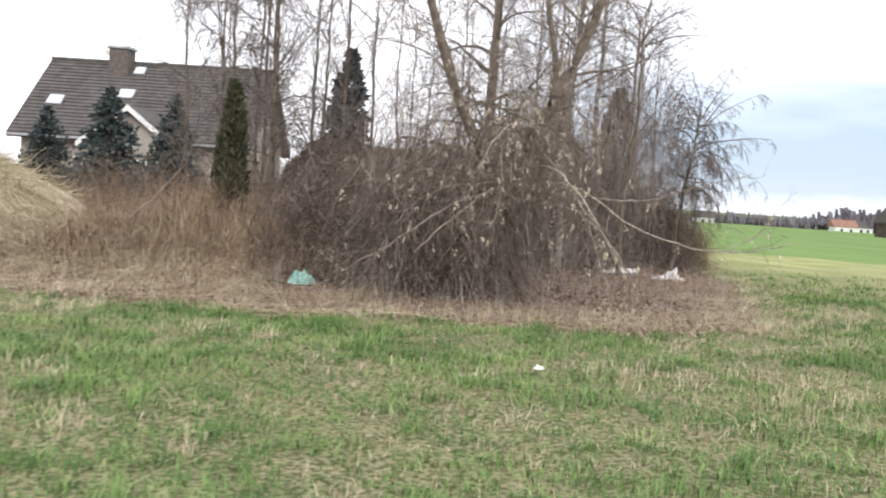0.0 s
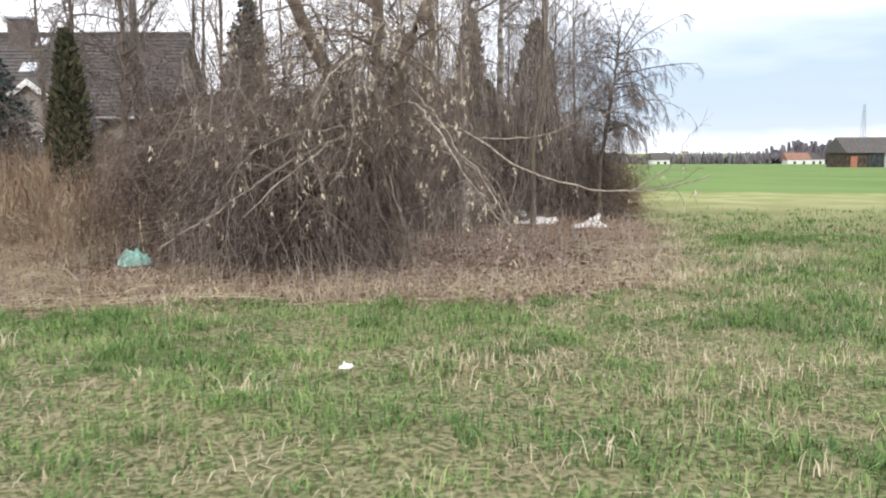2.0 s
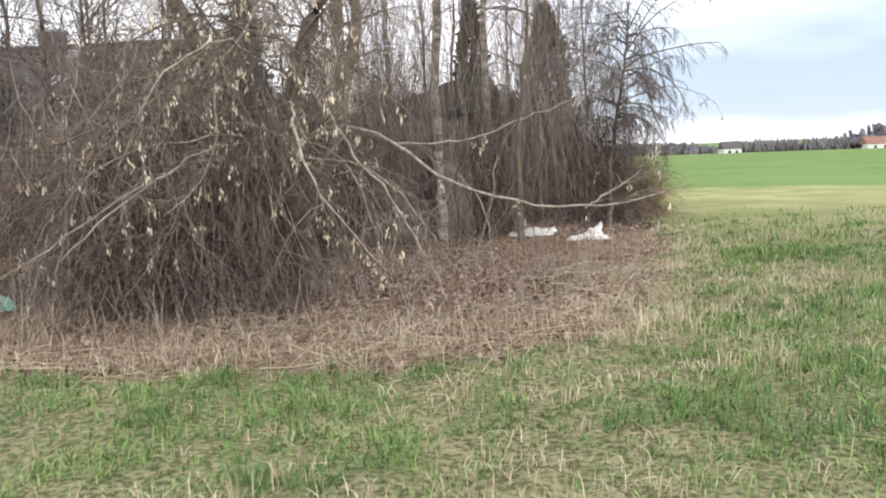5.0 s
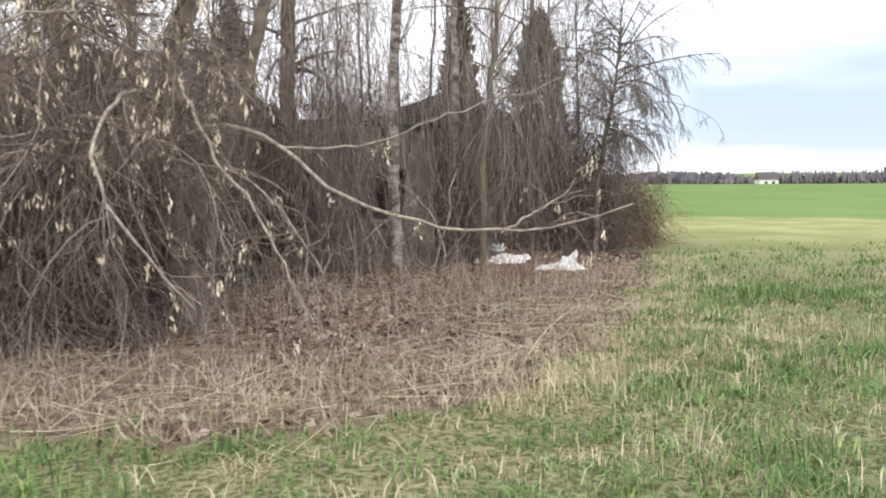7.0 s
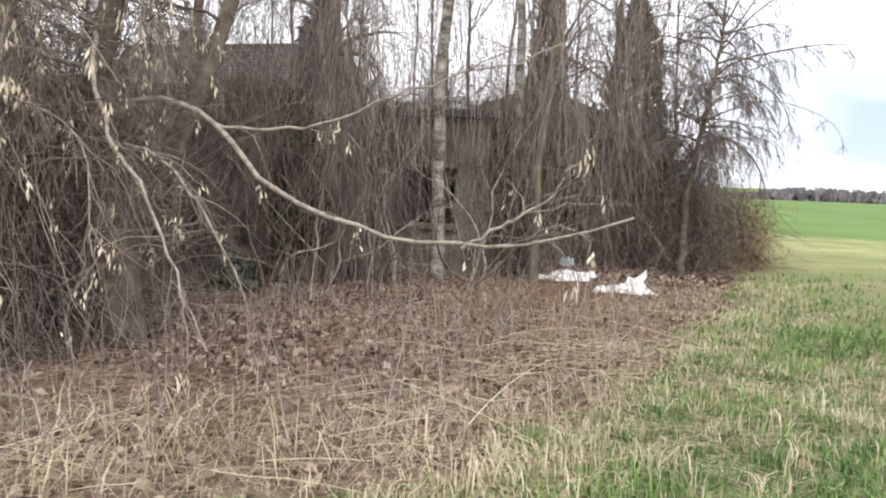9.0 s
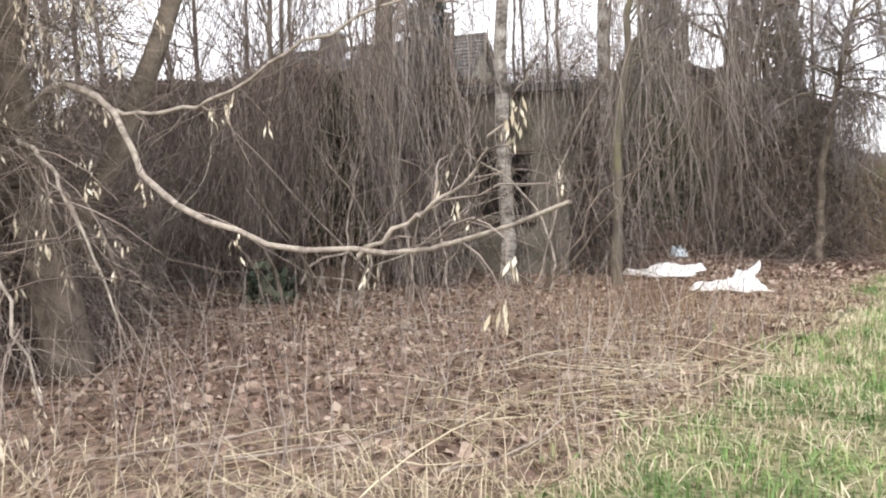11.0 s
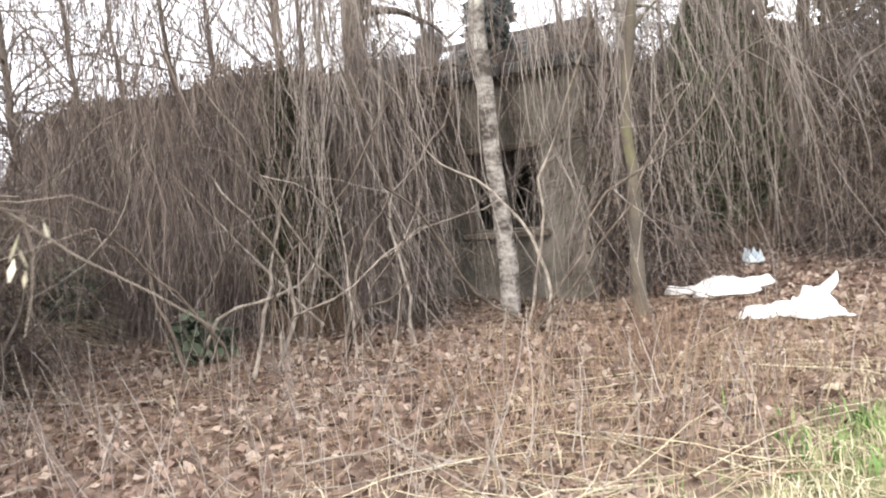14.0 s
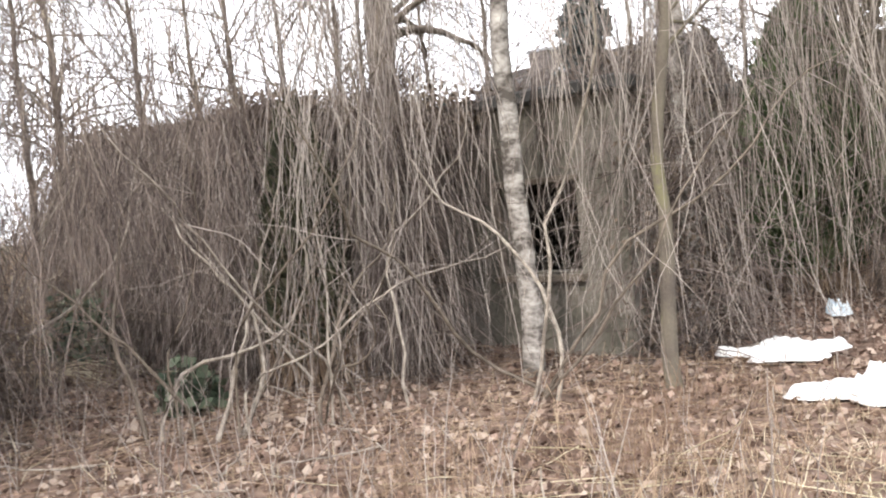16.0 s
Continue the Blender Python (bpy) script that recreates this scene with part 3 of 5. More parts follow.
def box_elder():
    """The old leaning tree with arching, drooping limbs down to the ground."""
    t = thing("box_elder_tree", "bare old tree with arching drooping limbs and dry seeds", "tree")
    limb("trunk", [(1.0, 14.3, -0.1), (0.98, 14.25, 0.5), (0.9, 14.2, 1.0), (0.75, 14.15, 1.7)], 0.17, 0.13, BARK, t, 10, 0.01, 10)
    big = [
        limb("main_limb", [(0.85, 14.2, 1.0), (0.5, 14.1, 1.9), (0.0, 14.0, 2.75), (-0.28, 14.0, 3.35), (-0.68, 14.05, 4.6), (-1.2, 14.3, 6.4)], 0.115, 0.045, BARK, t, 18, 0.02, 9),
        limb("main_limb", [(0.88, 14.2, 1.1), (0.92, 14.05, 2.0), (1.1, 14.0, 2.9), (1.5, 14.0, 3.45), (1.9, 14.0, 4.45), (2.4, 14.3, 6.4)], 0.115, 0.045, BARK, t, 18, 0.02, 9),
        limb("main_limb", [(0.95, 14.3, 0.8), (1.4, 14.8, 2.0), (1.6, 15.2, 3.4), (1.3, 15.6, 5.5)], 0.09, 0.04, BARK, t, 14, 0.02, 8),
    ]
    arch = [
        [(0.9, 14.1, 1.75), (1.5, 13.95, 1.95), (2.15, 13.72, 1.65), (2.35, 13.5, 1.42), (2.62, 13.32, 1.27), (3.3, 13.15, 1.05), (3.96, 13.06, 0.99), (4.4, 12.9, 1.07), (4.86, 12.78, 1.22)],
        [(1.7, 13.9, 1.8), (2.15, 13.75, 1.65), (2.93, 13.53, 1.72), (3.5, 13.4, 1.93), (4.1, 13.44, 2.1), (4.4, 13.45, 2.22)],
        [(3.9, 13.06, 0.99), (4.38, 13.05, 1.29), (4.55, 13.05, 1.52), (4.65, 13.05, 1.72)],
        [(1.2, 13.6, 2.3), (1.5, 13.1, 1.95), (1.75, 12.95, 1.5), (1.98, 12.89, 1.28), (2.2, 12.8, 0.85), (2.5, 12.7, 0.35)],
        [(0.9, 14.0, 2.1), (1.2, 12.6, 2.1), (1.4, 11.6, 1.75), (1.45, 11.3, 1.6), (1.7, 11.1, 1.2), (2.1, 11.2, 0.7)],
        [(0.6, 14.0, 1.6), (0.0, 13.2, 1.6), (-0.6, 12.7, 1.2), (-1.2, 12.4, 0.75), (-1.7, 12.3, 0.45)],
        [(0.7, 14.0, 1.8), (0.3, 12.9, 1.7), (-0.2, 12.2, 1.3), (-0.7, 11.9, 0.8)],
        [(1.0, 14.0, 1.6), (1.7, 13.5, 1.5), (2.2, 13.3, 1.1), (2.5, 13.2, 0.6)],
        [(1.0, 14.0, 2.4), (0.6, 12.7, 2.7), (0.2, 11.9, 2.3), (-0.1, 11.6, 1.4)],
    ]
    r0 = [0.024, 0.014, 0.011, 0.019, 0.02, 0.022, 0.018, 0.017, 0.017]
    A = [limb("arching_limb", p, r, r * 0.32, BARK_PALE, t, 22, 0.012, 6, "pale arching limb") for p, r in zip(arch, r0)]
    # further drooping limbs all round the crown
    N = 44
    az = rng.uniform(0, 2 * np.pi, N)
    az[:26] = rng.uniform(np.pi * 0.95, np.pi * 1.7, 26)
    S = np.stack([rng.normal(0.7, 0.25, N), rng.normal(14.0, 0.2, N), rng.uniform(1.3, 3.4, N)], 1)
    D = np.stack([np.cos(az), np.sin(az), rng.uniform(0.25, 0.9, N)], 1)
    reach = rng.uniform(2.0, 3.8, N) * np.where((np.cos(az) > 0.2), 0.36, 1.0) * np.where(np.sin(az) > 0.1, 0.55, 1.0)
    P = grow(S, D, reach, 14, 0.26, rng.uniform(0.1, 0.22, N))
    R = taper(rng.uniform(0.008, 0.02, N), 14, 0.25)
    for i in range(N):
        link("drooping_limb", tube_mesh("drooping_limb", P[i:i + 1], R[i:i + 1], BARK if i % 3 else BARK_PALE, 5), t)
    # upright crown shoots
    B = np.stack([c[np.linspace(3, len(c) - 1, 12).astype(int)] for c in big])
    s, d = spawn(B, 25, 0.25, 1.0, 0.7)
    d[:, 2] = np.abs(d[:, 2]) * 0.6 + 0.25
    U = grow(s, d, rng.uniform(0.9, 2.6, len(s)), 9, 0.14, rng.uniform(-0.06, 0.16, len(s)))
    stuff("crown_branch_mass", tubes(U, taper(rng.uniform(0.007, 0.016, len(s)), 9, 0.3), 4), BARK, "bare upper branches", "", t)
    s1, d1 = spawn(P, 32, 0.2, 1.0, 0.7)
    sa, da = spawn(np.stack([c[np.linspace(0, len(c) - 1, 14).astype(int)] for c in A[3:]]), 26, 0.15, 1.0, 0.7)
    sb, db = spawn(np.stack([c[np.linspace(0, len(c) - 1, 14).astype(int)] for c in A[:3]]), 8, 0.15, 1.0, 0.5)
    db[:, 2] = db[:, 2] * 0.5 + 0.25
    s1, d1 = np.concatenate([s1, sa, sb]), np.concatenate([d1, da, db])
    K1 = grow(s1, d1, rng.uniform(0.25, 1.0, len(s1)), 7, 0.22, rng.uniform(0.0, 0.28, len(s1)))
    s2, d2 = spawn(U, 9, 0.2, 1.0, 0.7)
    K2 = grow(s2, d2, rng.uniform(0.3, 1.1, len(s2)), 7, 0.16, rng.uniform(-0.04, 0.24, len(s2)))
    K12 = np.concatenate([K1, K2])
    stuff("side_twig_mass", tubes(K12, taper(rng.uniform(0.0025, 0.006, len(K12)), 7, 0.4)), TWIG, "tangled bare side twigs", "", t)
    s3, d3 = spawn(K12, 3, 0.2, 1.0, 0.8)
    K3 = grow(s3, d3, rng.uniform(0.12, 0.5, len(s3)), 4, 0.24, rng.uniform(0, 0.3, len(s3)))
    stuff("fine_twig_mass", tubes(K3, taper(rng.uniform(0.0014, 0.003, len(s3)), 4, 0.5)), TWIG, "fine bare twigs", "", t)
    ends = np.concatenate([K1[rng.random(len(K1)) < 0.34][:, 4], K2[rng.random(len(K2)) < 0.16][:, 4]])
    seeds("seed_mass", ends, t, 0.058, 6)
    B2 = np.stack([c[np.linspace(8, len(c) - 1, 12).astype(int)] for c in A[:5]])
    s4, _ = spawn(B2, 3, 0.1, 1.0, 0.5)
    seeds("seed_mass", s4, t, 0.045, 9)


box_elder()


def squarish(d):
    """Bulges a sphere's directions towards a hedge-like block."""
    return d / np.maximum((np.abs(d) ** 3.2).sum(1, keepdims=True) ** (1 / 3.2), 1e-6)


def tangle(name, n, centre, radii, material, label, r=(0.0015, 0.004), length=(0.4, 1.4), droop=0.12, shell=0.35, parent=None):
    """A dome-shaped tangle of thin hanging shoots."""
    a, e = rng.uniform(0, 2 * np.pi, n), np.arcsin(rng.uniform(0.0, 1, n))
    q = 1 - shell * rng.random(n) ** 1.5
    lump = 1 + 0.12 * np.sin(3 * a + 1.3 * e) + 0.08 * np.sin(7 * a + 4 * e)
    S = squarish(np.stack([np.cos(a) * np.cos(e), np.sin(a) * np.cos(e), np.sin(e)], 1)) * (q * lump)[:, None] * np.array(radii) + np.array(centre)
    S[:, 2] += 0.1
    D = rng.normal(0, 0.55, (n, 3)) + np.array([0, 0, -0.55])
    P = grow(S, D, rng.uniform(*length, n), 4, 0.42, droop * 1.3)
    return stuff(name, tubes(P, taper(rng.uniform(*r, n), 4, 0.5)), material, label, "bush", parent)


def hanging(name, n, x, y, z, length, r, material, label, wob=0.16, sway=0.28):
    """Long shoots hanging almost straight down over a stretch of the plan."""
    S = np.stack([rng.uniform(*x, n), rng.uniform(*y, n), rng.uniform(*z, n)], 1)
    S[:, 0] += 0.25 * wave(S[:, 0], S[:, 1], 5.0)
    D = rng.normal(0, sway, (n, 3)) + np.array([0, 0, -1.0])
    L = np.minimum(rng.uniform(*length, n), S[:, 2] - 0.03)
    P = grow(S, D, np.maximum(L, 0.2), 9, wob, 0.16)
    return stuff(name, tubes(P, taper(rng.uniform(*r, n), 9, 0.5)), material, label, "shoots")


def leafy(name, n, centre, radii, material, label, size=0.07, shell=0.5, parent=None):
    a, e = rng.uniform(0, 2 * np.pi, n), np.arcsin(rng.uniform(0.0, 1, n))
    q = 1 - shell * rng.random(n)
    lump = 1 + 0.12 * np.sin(3 * a + 1.3 * e) + 0.08 * np.sin(7 * a + 4 * e)
    S = squarish(np.stack([np.cos(a) * np.cos(e), np.sin(a) * np.cos(e), np.sin(e)], 1)) * (q * lump)[:, None] * np.array(radii) + np.array(centre)
    return stuff(name, quads(S, size, 1.5, 0.0), material, label, "bush", parent)


def thicket(label, centre, radii, n, vines=0.25, leaf=LEAF_DARK, leaf_n=6000, size=0.04, shoot=TWIG_DARK):
    t = thing("thicket_bush", label, "bush")
    n = int(n * 0.52)
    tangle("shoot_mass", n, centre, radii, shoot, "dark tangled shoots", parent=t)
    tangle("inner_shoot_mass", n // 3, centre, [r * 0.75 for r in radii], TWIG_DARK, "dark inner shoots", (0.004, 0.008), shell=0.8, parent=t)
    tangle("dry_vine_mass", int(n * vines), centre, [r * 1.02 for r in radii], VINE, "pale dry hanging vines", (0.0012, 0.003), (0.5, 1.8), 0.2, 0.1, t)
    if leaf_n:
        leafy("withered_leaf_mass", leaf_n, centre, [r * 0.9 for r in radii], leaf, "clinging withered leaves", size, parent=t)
    return t


thicket("dense dark tangle of bare shoots under the tree", (-0.4, 13.95, 0), (1.3, 1.05, 2.05), 5200, 0.25, leaf_n=7500)
thicket("low dense bramble tangle beside the bank", (-1.8, 15.8, 0), (1.7, 1.2, 2.1), 5500, 0.15, leaf_n=9000)


def drape(label, x0, x1, y0, y1, top, n, leaf_n):
    """Dead climbers hung over a block: a dense face, a ragged top and loose ends."""
    t = thing("climber_thicket", label, "climbing plant")

    def face(m, out):
        q = rng.random(m)
        x = rng.uniform(x0, x1, m)
        y = np.where(q < 0.62, y0, y0 + (y1 - y0) * rng.random(m))
        bulge = 0.16 * wave(x, q * 0 + x, 1.6) + 0.1 * wave(x, y, 4.1, 2.0)
        z = np.where(q < 0.62, top * rng.random(m) ** 0.75, top + rng.uniform(-0.25, 0.16, m))
        end = np.clip((x - x0) / 0.8, 0, 1) ** 0.5
        z = z * (0.72 + 0.28 * end) + 0.12 * wave(x, y * 0, 2.3, 1.0) * (z > top * 0.7)
        return np.stack([x, y - out * rng.random(m) - np.abs(bulge) * np.minimum(1, (top - z) + 0.3), np.maximum(z, 0.05)], 1)

    S = face(n, 0.3)
    D = rng.normal(0, 0.4, (n, 3)) + np.array([0, -0.1, -0.75])
    P = grow(S, D, rng.uniform(0.4, 1.5, n), 5, 0.32, 0.16)
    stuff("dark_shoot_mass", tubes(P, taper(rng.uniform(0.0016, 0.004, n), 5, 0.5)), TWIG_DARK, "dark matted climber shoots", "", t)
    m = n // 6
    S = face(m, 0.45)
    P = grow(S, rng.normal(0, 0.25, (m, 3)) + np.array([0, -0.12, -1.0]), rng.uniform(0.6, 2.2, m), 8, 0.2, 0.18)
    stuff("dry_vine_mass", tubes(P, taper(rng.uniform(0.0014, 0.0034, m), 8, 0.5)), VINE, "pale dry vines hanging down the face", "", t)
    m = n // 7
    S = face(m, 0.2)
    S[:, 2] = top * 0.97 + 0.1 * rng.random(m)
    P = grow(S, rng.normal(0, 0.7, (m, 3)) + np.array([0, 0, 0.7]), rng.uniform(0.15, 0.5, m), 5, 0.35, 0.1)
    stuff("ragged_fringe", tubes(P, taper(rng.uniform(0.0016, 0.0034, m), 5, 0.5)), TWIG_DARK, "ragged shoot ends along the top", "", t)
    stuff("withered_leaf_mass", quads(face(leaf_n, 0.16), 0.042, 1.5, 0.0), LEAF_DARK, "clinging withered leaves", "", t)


drape("dense dead climbers smothering the old shed", -3.6, 0.5, 18.75, 21.5, 2.4, 11000, 36000)
drape("dead climbers over the shed beside the birch", 1.05, 1.75, 19.3, 21.5, 2.45, 2600, 7000)
hanging("hanging_shoots", 110, (1.7, 3.0), (19.8, 19.95), (1.9, 2.4), (0.25, 0.9), (0.0015, 0.0035), TWIG_DARK, "dead climber ends hanging over the shed roof edge")
tangle("climber_tangle", 700, (2.3, 21.2, 2.2), (0.9, 1.0, 0.35), TWIG_DARK, "dead climbers matted on the shed roof", (0.0015, 0.0035), (0.2, 0.6))
thicket("narrow tangle between the birch trunks", (3.15, 20.6, 0), (0.6, 0.7, 2.7), 2200, 0.4, leaf_n=3000)
thicket("tall thin bush behind the birches", (1.7, 23.9, 0), (1.3, 0.8, 3.2), 3600, 0.3, leaf_n=6000)
thicket("thin bush under the hanging vines", (5.0, 22.9, 0), (0.6, 0.7, 1.9), 2000, 0.3, leaf_n=3000)
thicket("bare bush at the field edge", (5.6, 23.2, 0), (0.9, 1.3, 2.3), 3600, 0.4, leaf_n=4000)
thicket("low orange-brown bush where the field begins", (6.5, 24.2, 0), (0.95, 1.3, 1.35), 3000, 0.1, leaf_n=3000, shoot=ORANGE_TWIG)
thicket("bare bush behind the old hedge", (-4.2, 20.8, 0), (1.9, 1.6, 1.75), 4500, 0.2, leaf_n=9000)
thicket("bare bush at the garden side of the bank", (-7.4, 21.2, 0), (2.2, 1.6, 1.7), 4000, 0.15, leaf_n=8000)


hanging("hanging_shoots", 800, (-1.6, 0.9), (13.2, 15.2), (0.8, 3.0), (0.8, 2.6), (0.0016, 0.0036), TWIG, "long thin shoots hanging from the old tree")
hanging("hanging_shoots", 130, (-1.4, 0.9), (12.7, 13.6), (1.0, 2.8), (0.7, 1.9), (0.003, 0.007), VINE, "pale hanging shoots at the front of the tree", 0.2)
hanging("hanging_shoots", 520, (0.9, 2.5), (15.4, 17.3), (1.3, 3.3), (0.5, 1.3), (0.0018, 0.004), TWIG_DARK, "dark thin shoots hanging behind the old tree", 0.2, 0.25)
hanging("hanging_shoots", 260, (0.8, 2.5), (15.6, 17.2), (2.2, 4.2), (0.5, 1.7), (0.0016, 0.0036), TWIG, "thin shoots hanging high behind the old tree", 0.16, 0.2)
tangle("hanging_shoots", 600, (0.0, 14.0, 1.6), (1.6, 1.2, 2.4), TWIG, "thin shoots hanging through the tree's crown", (0.0016, 0.0035), (0.5, 1.5), 0.16, 0.9)


leafy("ivy_plant", 320, (0.45, 17.5, 0), (0.28, 0.22, 0.34), IVY, "low dark evergreen ivy at the hedge foot", 0.09)
leafy("ivy_plant", 500, (-2.0, 17.9, 0.2), (0.5, 0.3, 0.7), IVY, "dark ivy leaves climbing the hedge", 0.07)


hanging("hanging_vines", 260, (1.0, 2.4), (17.9, 19.2), (2.2, 5.0), (1.2, 4.8), (0.002, 0.0055), VINE, "curtain of dry vines hanging from the birches", 0.15, 0.14)
hanging("hanging_vines", 170, (2.4, 4.2), (18.6, 20.0), (2.6, 5.2), (1.0, 4.8), (0.002, 0.005), VINE, "dry vines hanging beside the crooked tree", 0.15, 0.14)
hanging("hanging_vines", 190, (3.6, 5.0), (19.8, 21.2), (2.6, 5.0), (1.0, 4.6), (0.002, 0.0045), VINE, "thin dry vines hanging behind the crooked tree", 0.15, 0.14)
hanging("hanging_vines", 520, (3.6, 6.4), (21.4, 23.4), (2.0, 5.0), (0.8, 3.6), (0.002, 0.0045), TWIG, "brown vines hanging at the end of the thicket", 0.16, 0.16)
hanging("hanging_vines", 150, (-2.6, 1.3), (18.0, 18.6), (1.0, 2.7), (0.8, 2.2), (0.0018, 0.004), VINE, "thin vines hanging before the old shed", 0.2, 0.2)


def bare_tree(name, label, base, h, r, n1, spread, droop, material=BARK, twig=TWIG_FAR, lean=(0, 0), seed_n=0, low=0.3, len1=0.3, n2=10, n3=5, cat="tree", group=""):
    t = thing(name, label, cat, group)
    bx, by = base
    pts = [(bx, by, -0.1), (bx + lean[0] * 0.15 + rng.normal(0, 0.05), by + lean[1] * 0.15, h * 0.3), (bx + lean[0] * 0.5 + rng.normal(0, 0.08), by + lean[1] * 0.5, h * 0.65), (bx + lean[0], by + lean[1], h)]
    c = limb("trunk", pts, r, r * 0.2, material, t, 18, 0.015, 8)
    s, d = spawn(c[None], n1, low, 0.98, spread)
    d[:, 2] = np.abs(d[:, 2]) * 0.7 + 0.15
    L = h * len1 * rng.uniform(0.5, 1.1, len(s))
    P = grow(s, d, L, 9, 0.1, rng.uniform(droop * 0.3, droop, len(s)))
    stuff("branch_mass", tubes(P, taper(r * rng.uniform(0.16, 0.32, len(s)), 9, 0.25), 4), material if material is not BIRCH else BARK, "bare branches", "", t)
    s, d = spawn(P, n2, 0.15, 1.0, 0.6)
    P2 = grow(s, d, rng.uniform(0.3, 0.9, len(s)) * h * 0.13, 5, 0.16, droop * 1.6)
    stuff("twig_mass", tubes(P2, taper(rng.uniform(0.0035, 0.0075, len(s)), 5, 0.5)), twig, "bare twigs", "", t)
    s, d = spawn(P2, n3, 0.15, 1.0, 0.6)
    P3 = grow(s, d, rng.uniform(0.2, 0.6, len(s)) * h * 0.09, 3, 0.2, droop * 2)
    stuff("fine_twig_mass", tubes(P3, taper(rng.uniform(0.0025, 0.0048, len(s)), 3, 0.6)), twig, "fine bare twigs", "", t)
    return t


# birches and other trees within the thicket
bare_tree("birch_tree", "white-barked birch wrapped in dry vines", (2.45, 19.35), 9, 0.098, 16, 0.6, 0.1, BIRCH, low=0.45, lean=(0.15, 0.1))
bare_tree("birch_tree", "slim white-barked birch behind the vines", (3.3, 20.6), 8.5, 0.085, 14, 0.6, 0.1, BIRCH, low=0.4, lean=(0.1, 0))
bare_tree("tree", "stout bare tree rising from the vine-covered hedge", (0.8, 19.75), 9.5, 0.17, 30, 0.7, 0.16, BARK, low=0.28, lean=(-0.1, 0.2), len1=0.2)
bare_tree("tree", "crooked bare tree with a mossy foot", (3.78, 19.1), 5.5, 0.062, 14, 0.8, 0.06, BARK_MOSS, low=0.4, lean=(0.2, 0.3))
bare_tree("tree", "dark bare tree at the end of the thicket", (4.65, 22.6), 6.5, 0.10, 20, 0.8, 0.10, BARK, low=0.3, lean=(0.1, 0.3), len1=0.28)
bare_tree("weeping_tree", "weeping bare tree drooping towards the field", (5.8, 21.9), 4.1, 0.06, 60, 0.9, 0.27, BARK, low=0.45, lean=(0.5, 0.2), len1=0.47, n2=14, n3=6)
bare_tree("weeping_tree", "dark drooping tree beyond the vine hedge", (-3.9, 18.9), 6.6, 0.075, 46, 1.0, 0.15, BARK, low=0.15, len1=0.28, n2=12, n3=4)
bare_tree("weeping_tree", "dark drooping tree at the garden side", (-4.8, 18.9), 6.2, 0.065, 42, 1.0, 0.15, BARK, low=0.15, len1=0.28, n2=12, n3=4)
for k, (x, y, h) in enumerate([(-5.4, 21.0, 8.0), (-4.4, 22.0, 9.0), (-6.8, 23.0, 8.5), (-3.4, 24.0, 9.0), (-5.6, 26.0, 9.5), (-2.2, 26.0, 9.0), (-4.9, 23.4, 8.8), (-3.9, 25.0, 9.2), (-2.8, 22.6, 8.0)]):
    bare_tree("birch_sapling", "slender bare birch with drooping twigs", (x, y), h, 0.06, 34, 0.42, 0.05, BARK, low=0.15, group="birches behind the bank", len1=0.36, n2=8, n3=2)
for k in range(15):
    x, y = -1.4 + 0.5 * k + rng.normal(0, 0.2), 23.5 + rng.uniform(-1.5, 2.5)
    bare_tree("sapling", "tall thin bare sapling in the thicket", (x, y), rng.uniform(6.2, 8.8), 0.04, 18, 0.42, 0.02, BARK, low=0.25, group="saplings behind the thicket", len1=0.32, n2=6, n3=2)


# many-stemmed hazel bushes at the front
def hazel(x, y, n, h, lean):
    t = thing("hazel_bush", "many-stemmed bare hazel shoots", "bush", "hazels at the thicket front")
    S = np.stack([rng.normal(x, 0.09, n), rng.normal(y, 0.09, n), np.zeros(n)], 1)
    D = rng.normal(0, 0.22, (n, 3)) + np.array([lean, 0, 1])
    P = grow(S, D, rng.uniform(0.6, 1.15, n) * h, 16, 0.2, -0.05)
    R = taper(rng.uniform(0.008, 0.019, n), 16, 0.3)
    for i in range(n):
        link("stem", tube_mesh("stem", P[i:i + 1], R[i:i + 1], BARK_PALE if i % 2 else BARK, 5), t)
    s, d = spawn(P, 9, 0.25, 1, 0.7)
    Q = grow(s, d, rng.uniform(0.2, 0.9, len(s)), 6, 0.16, 0.03)
    stuff("twig_mass", tubes(Q, taper(rng.uniform(0.002, 0.004, len(s)), 6)), VINE, "bare twigs", "", t)


for x, y, n, h, lean in [(1.6, 17.05, 6, 2.8, 0.12), (2.0, 17.5, 5, 3.0, 0.1), (1.3, 16.8, 3, 2.2, -0.1), (2.05, 18.1, 3, 3.2, 0.1), (3.1, 18.5, 5, 3.4, 0.05), (-1.2, 16.6, 7, 3.4, 0.05), (-2.7, 17.0, 7, 3.2, -0.05), (-3.4, 18.4, 6, 3.6, 0.0), (-0.2, 16.0, 5, 3.2, 0.0)]:
    hazel(x, y, n, h, lean)


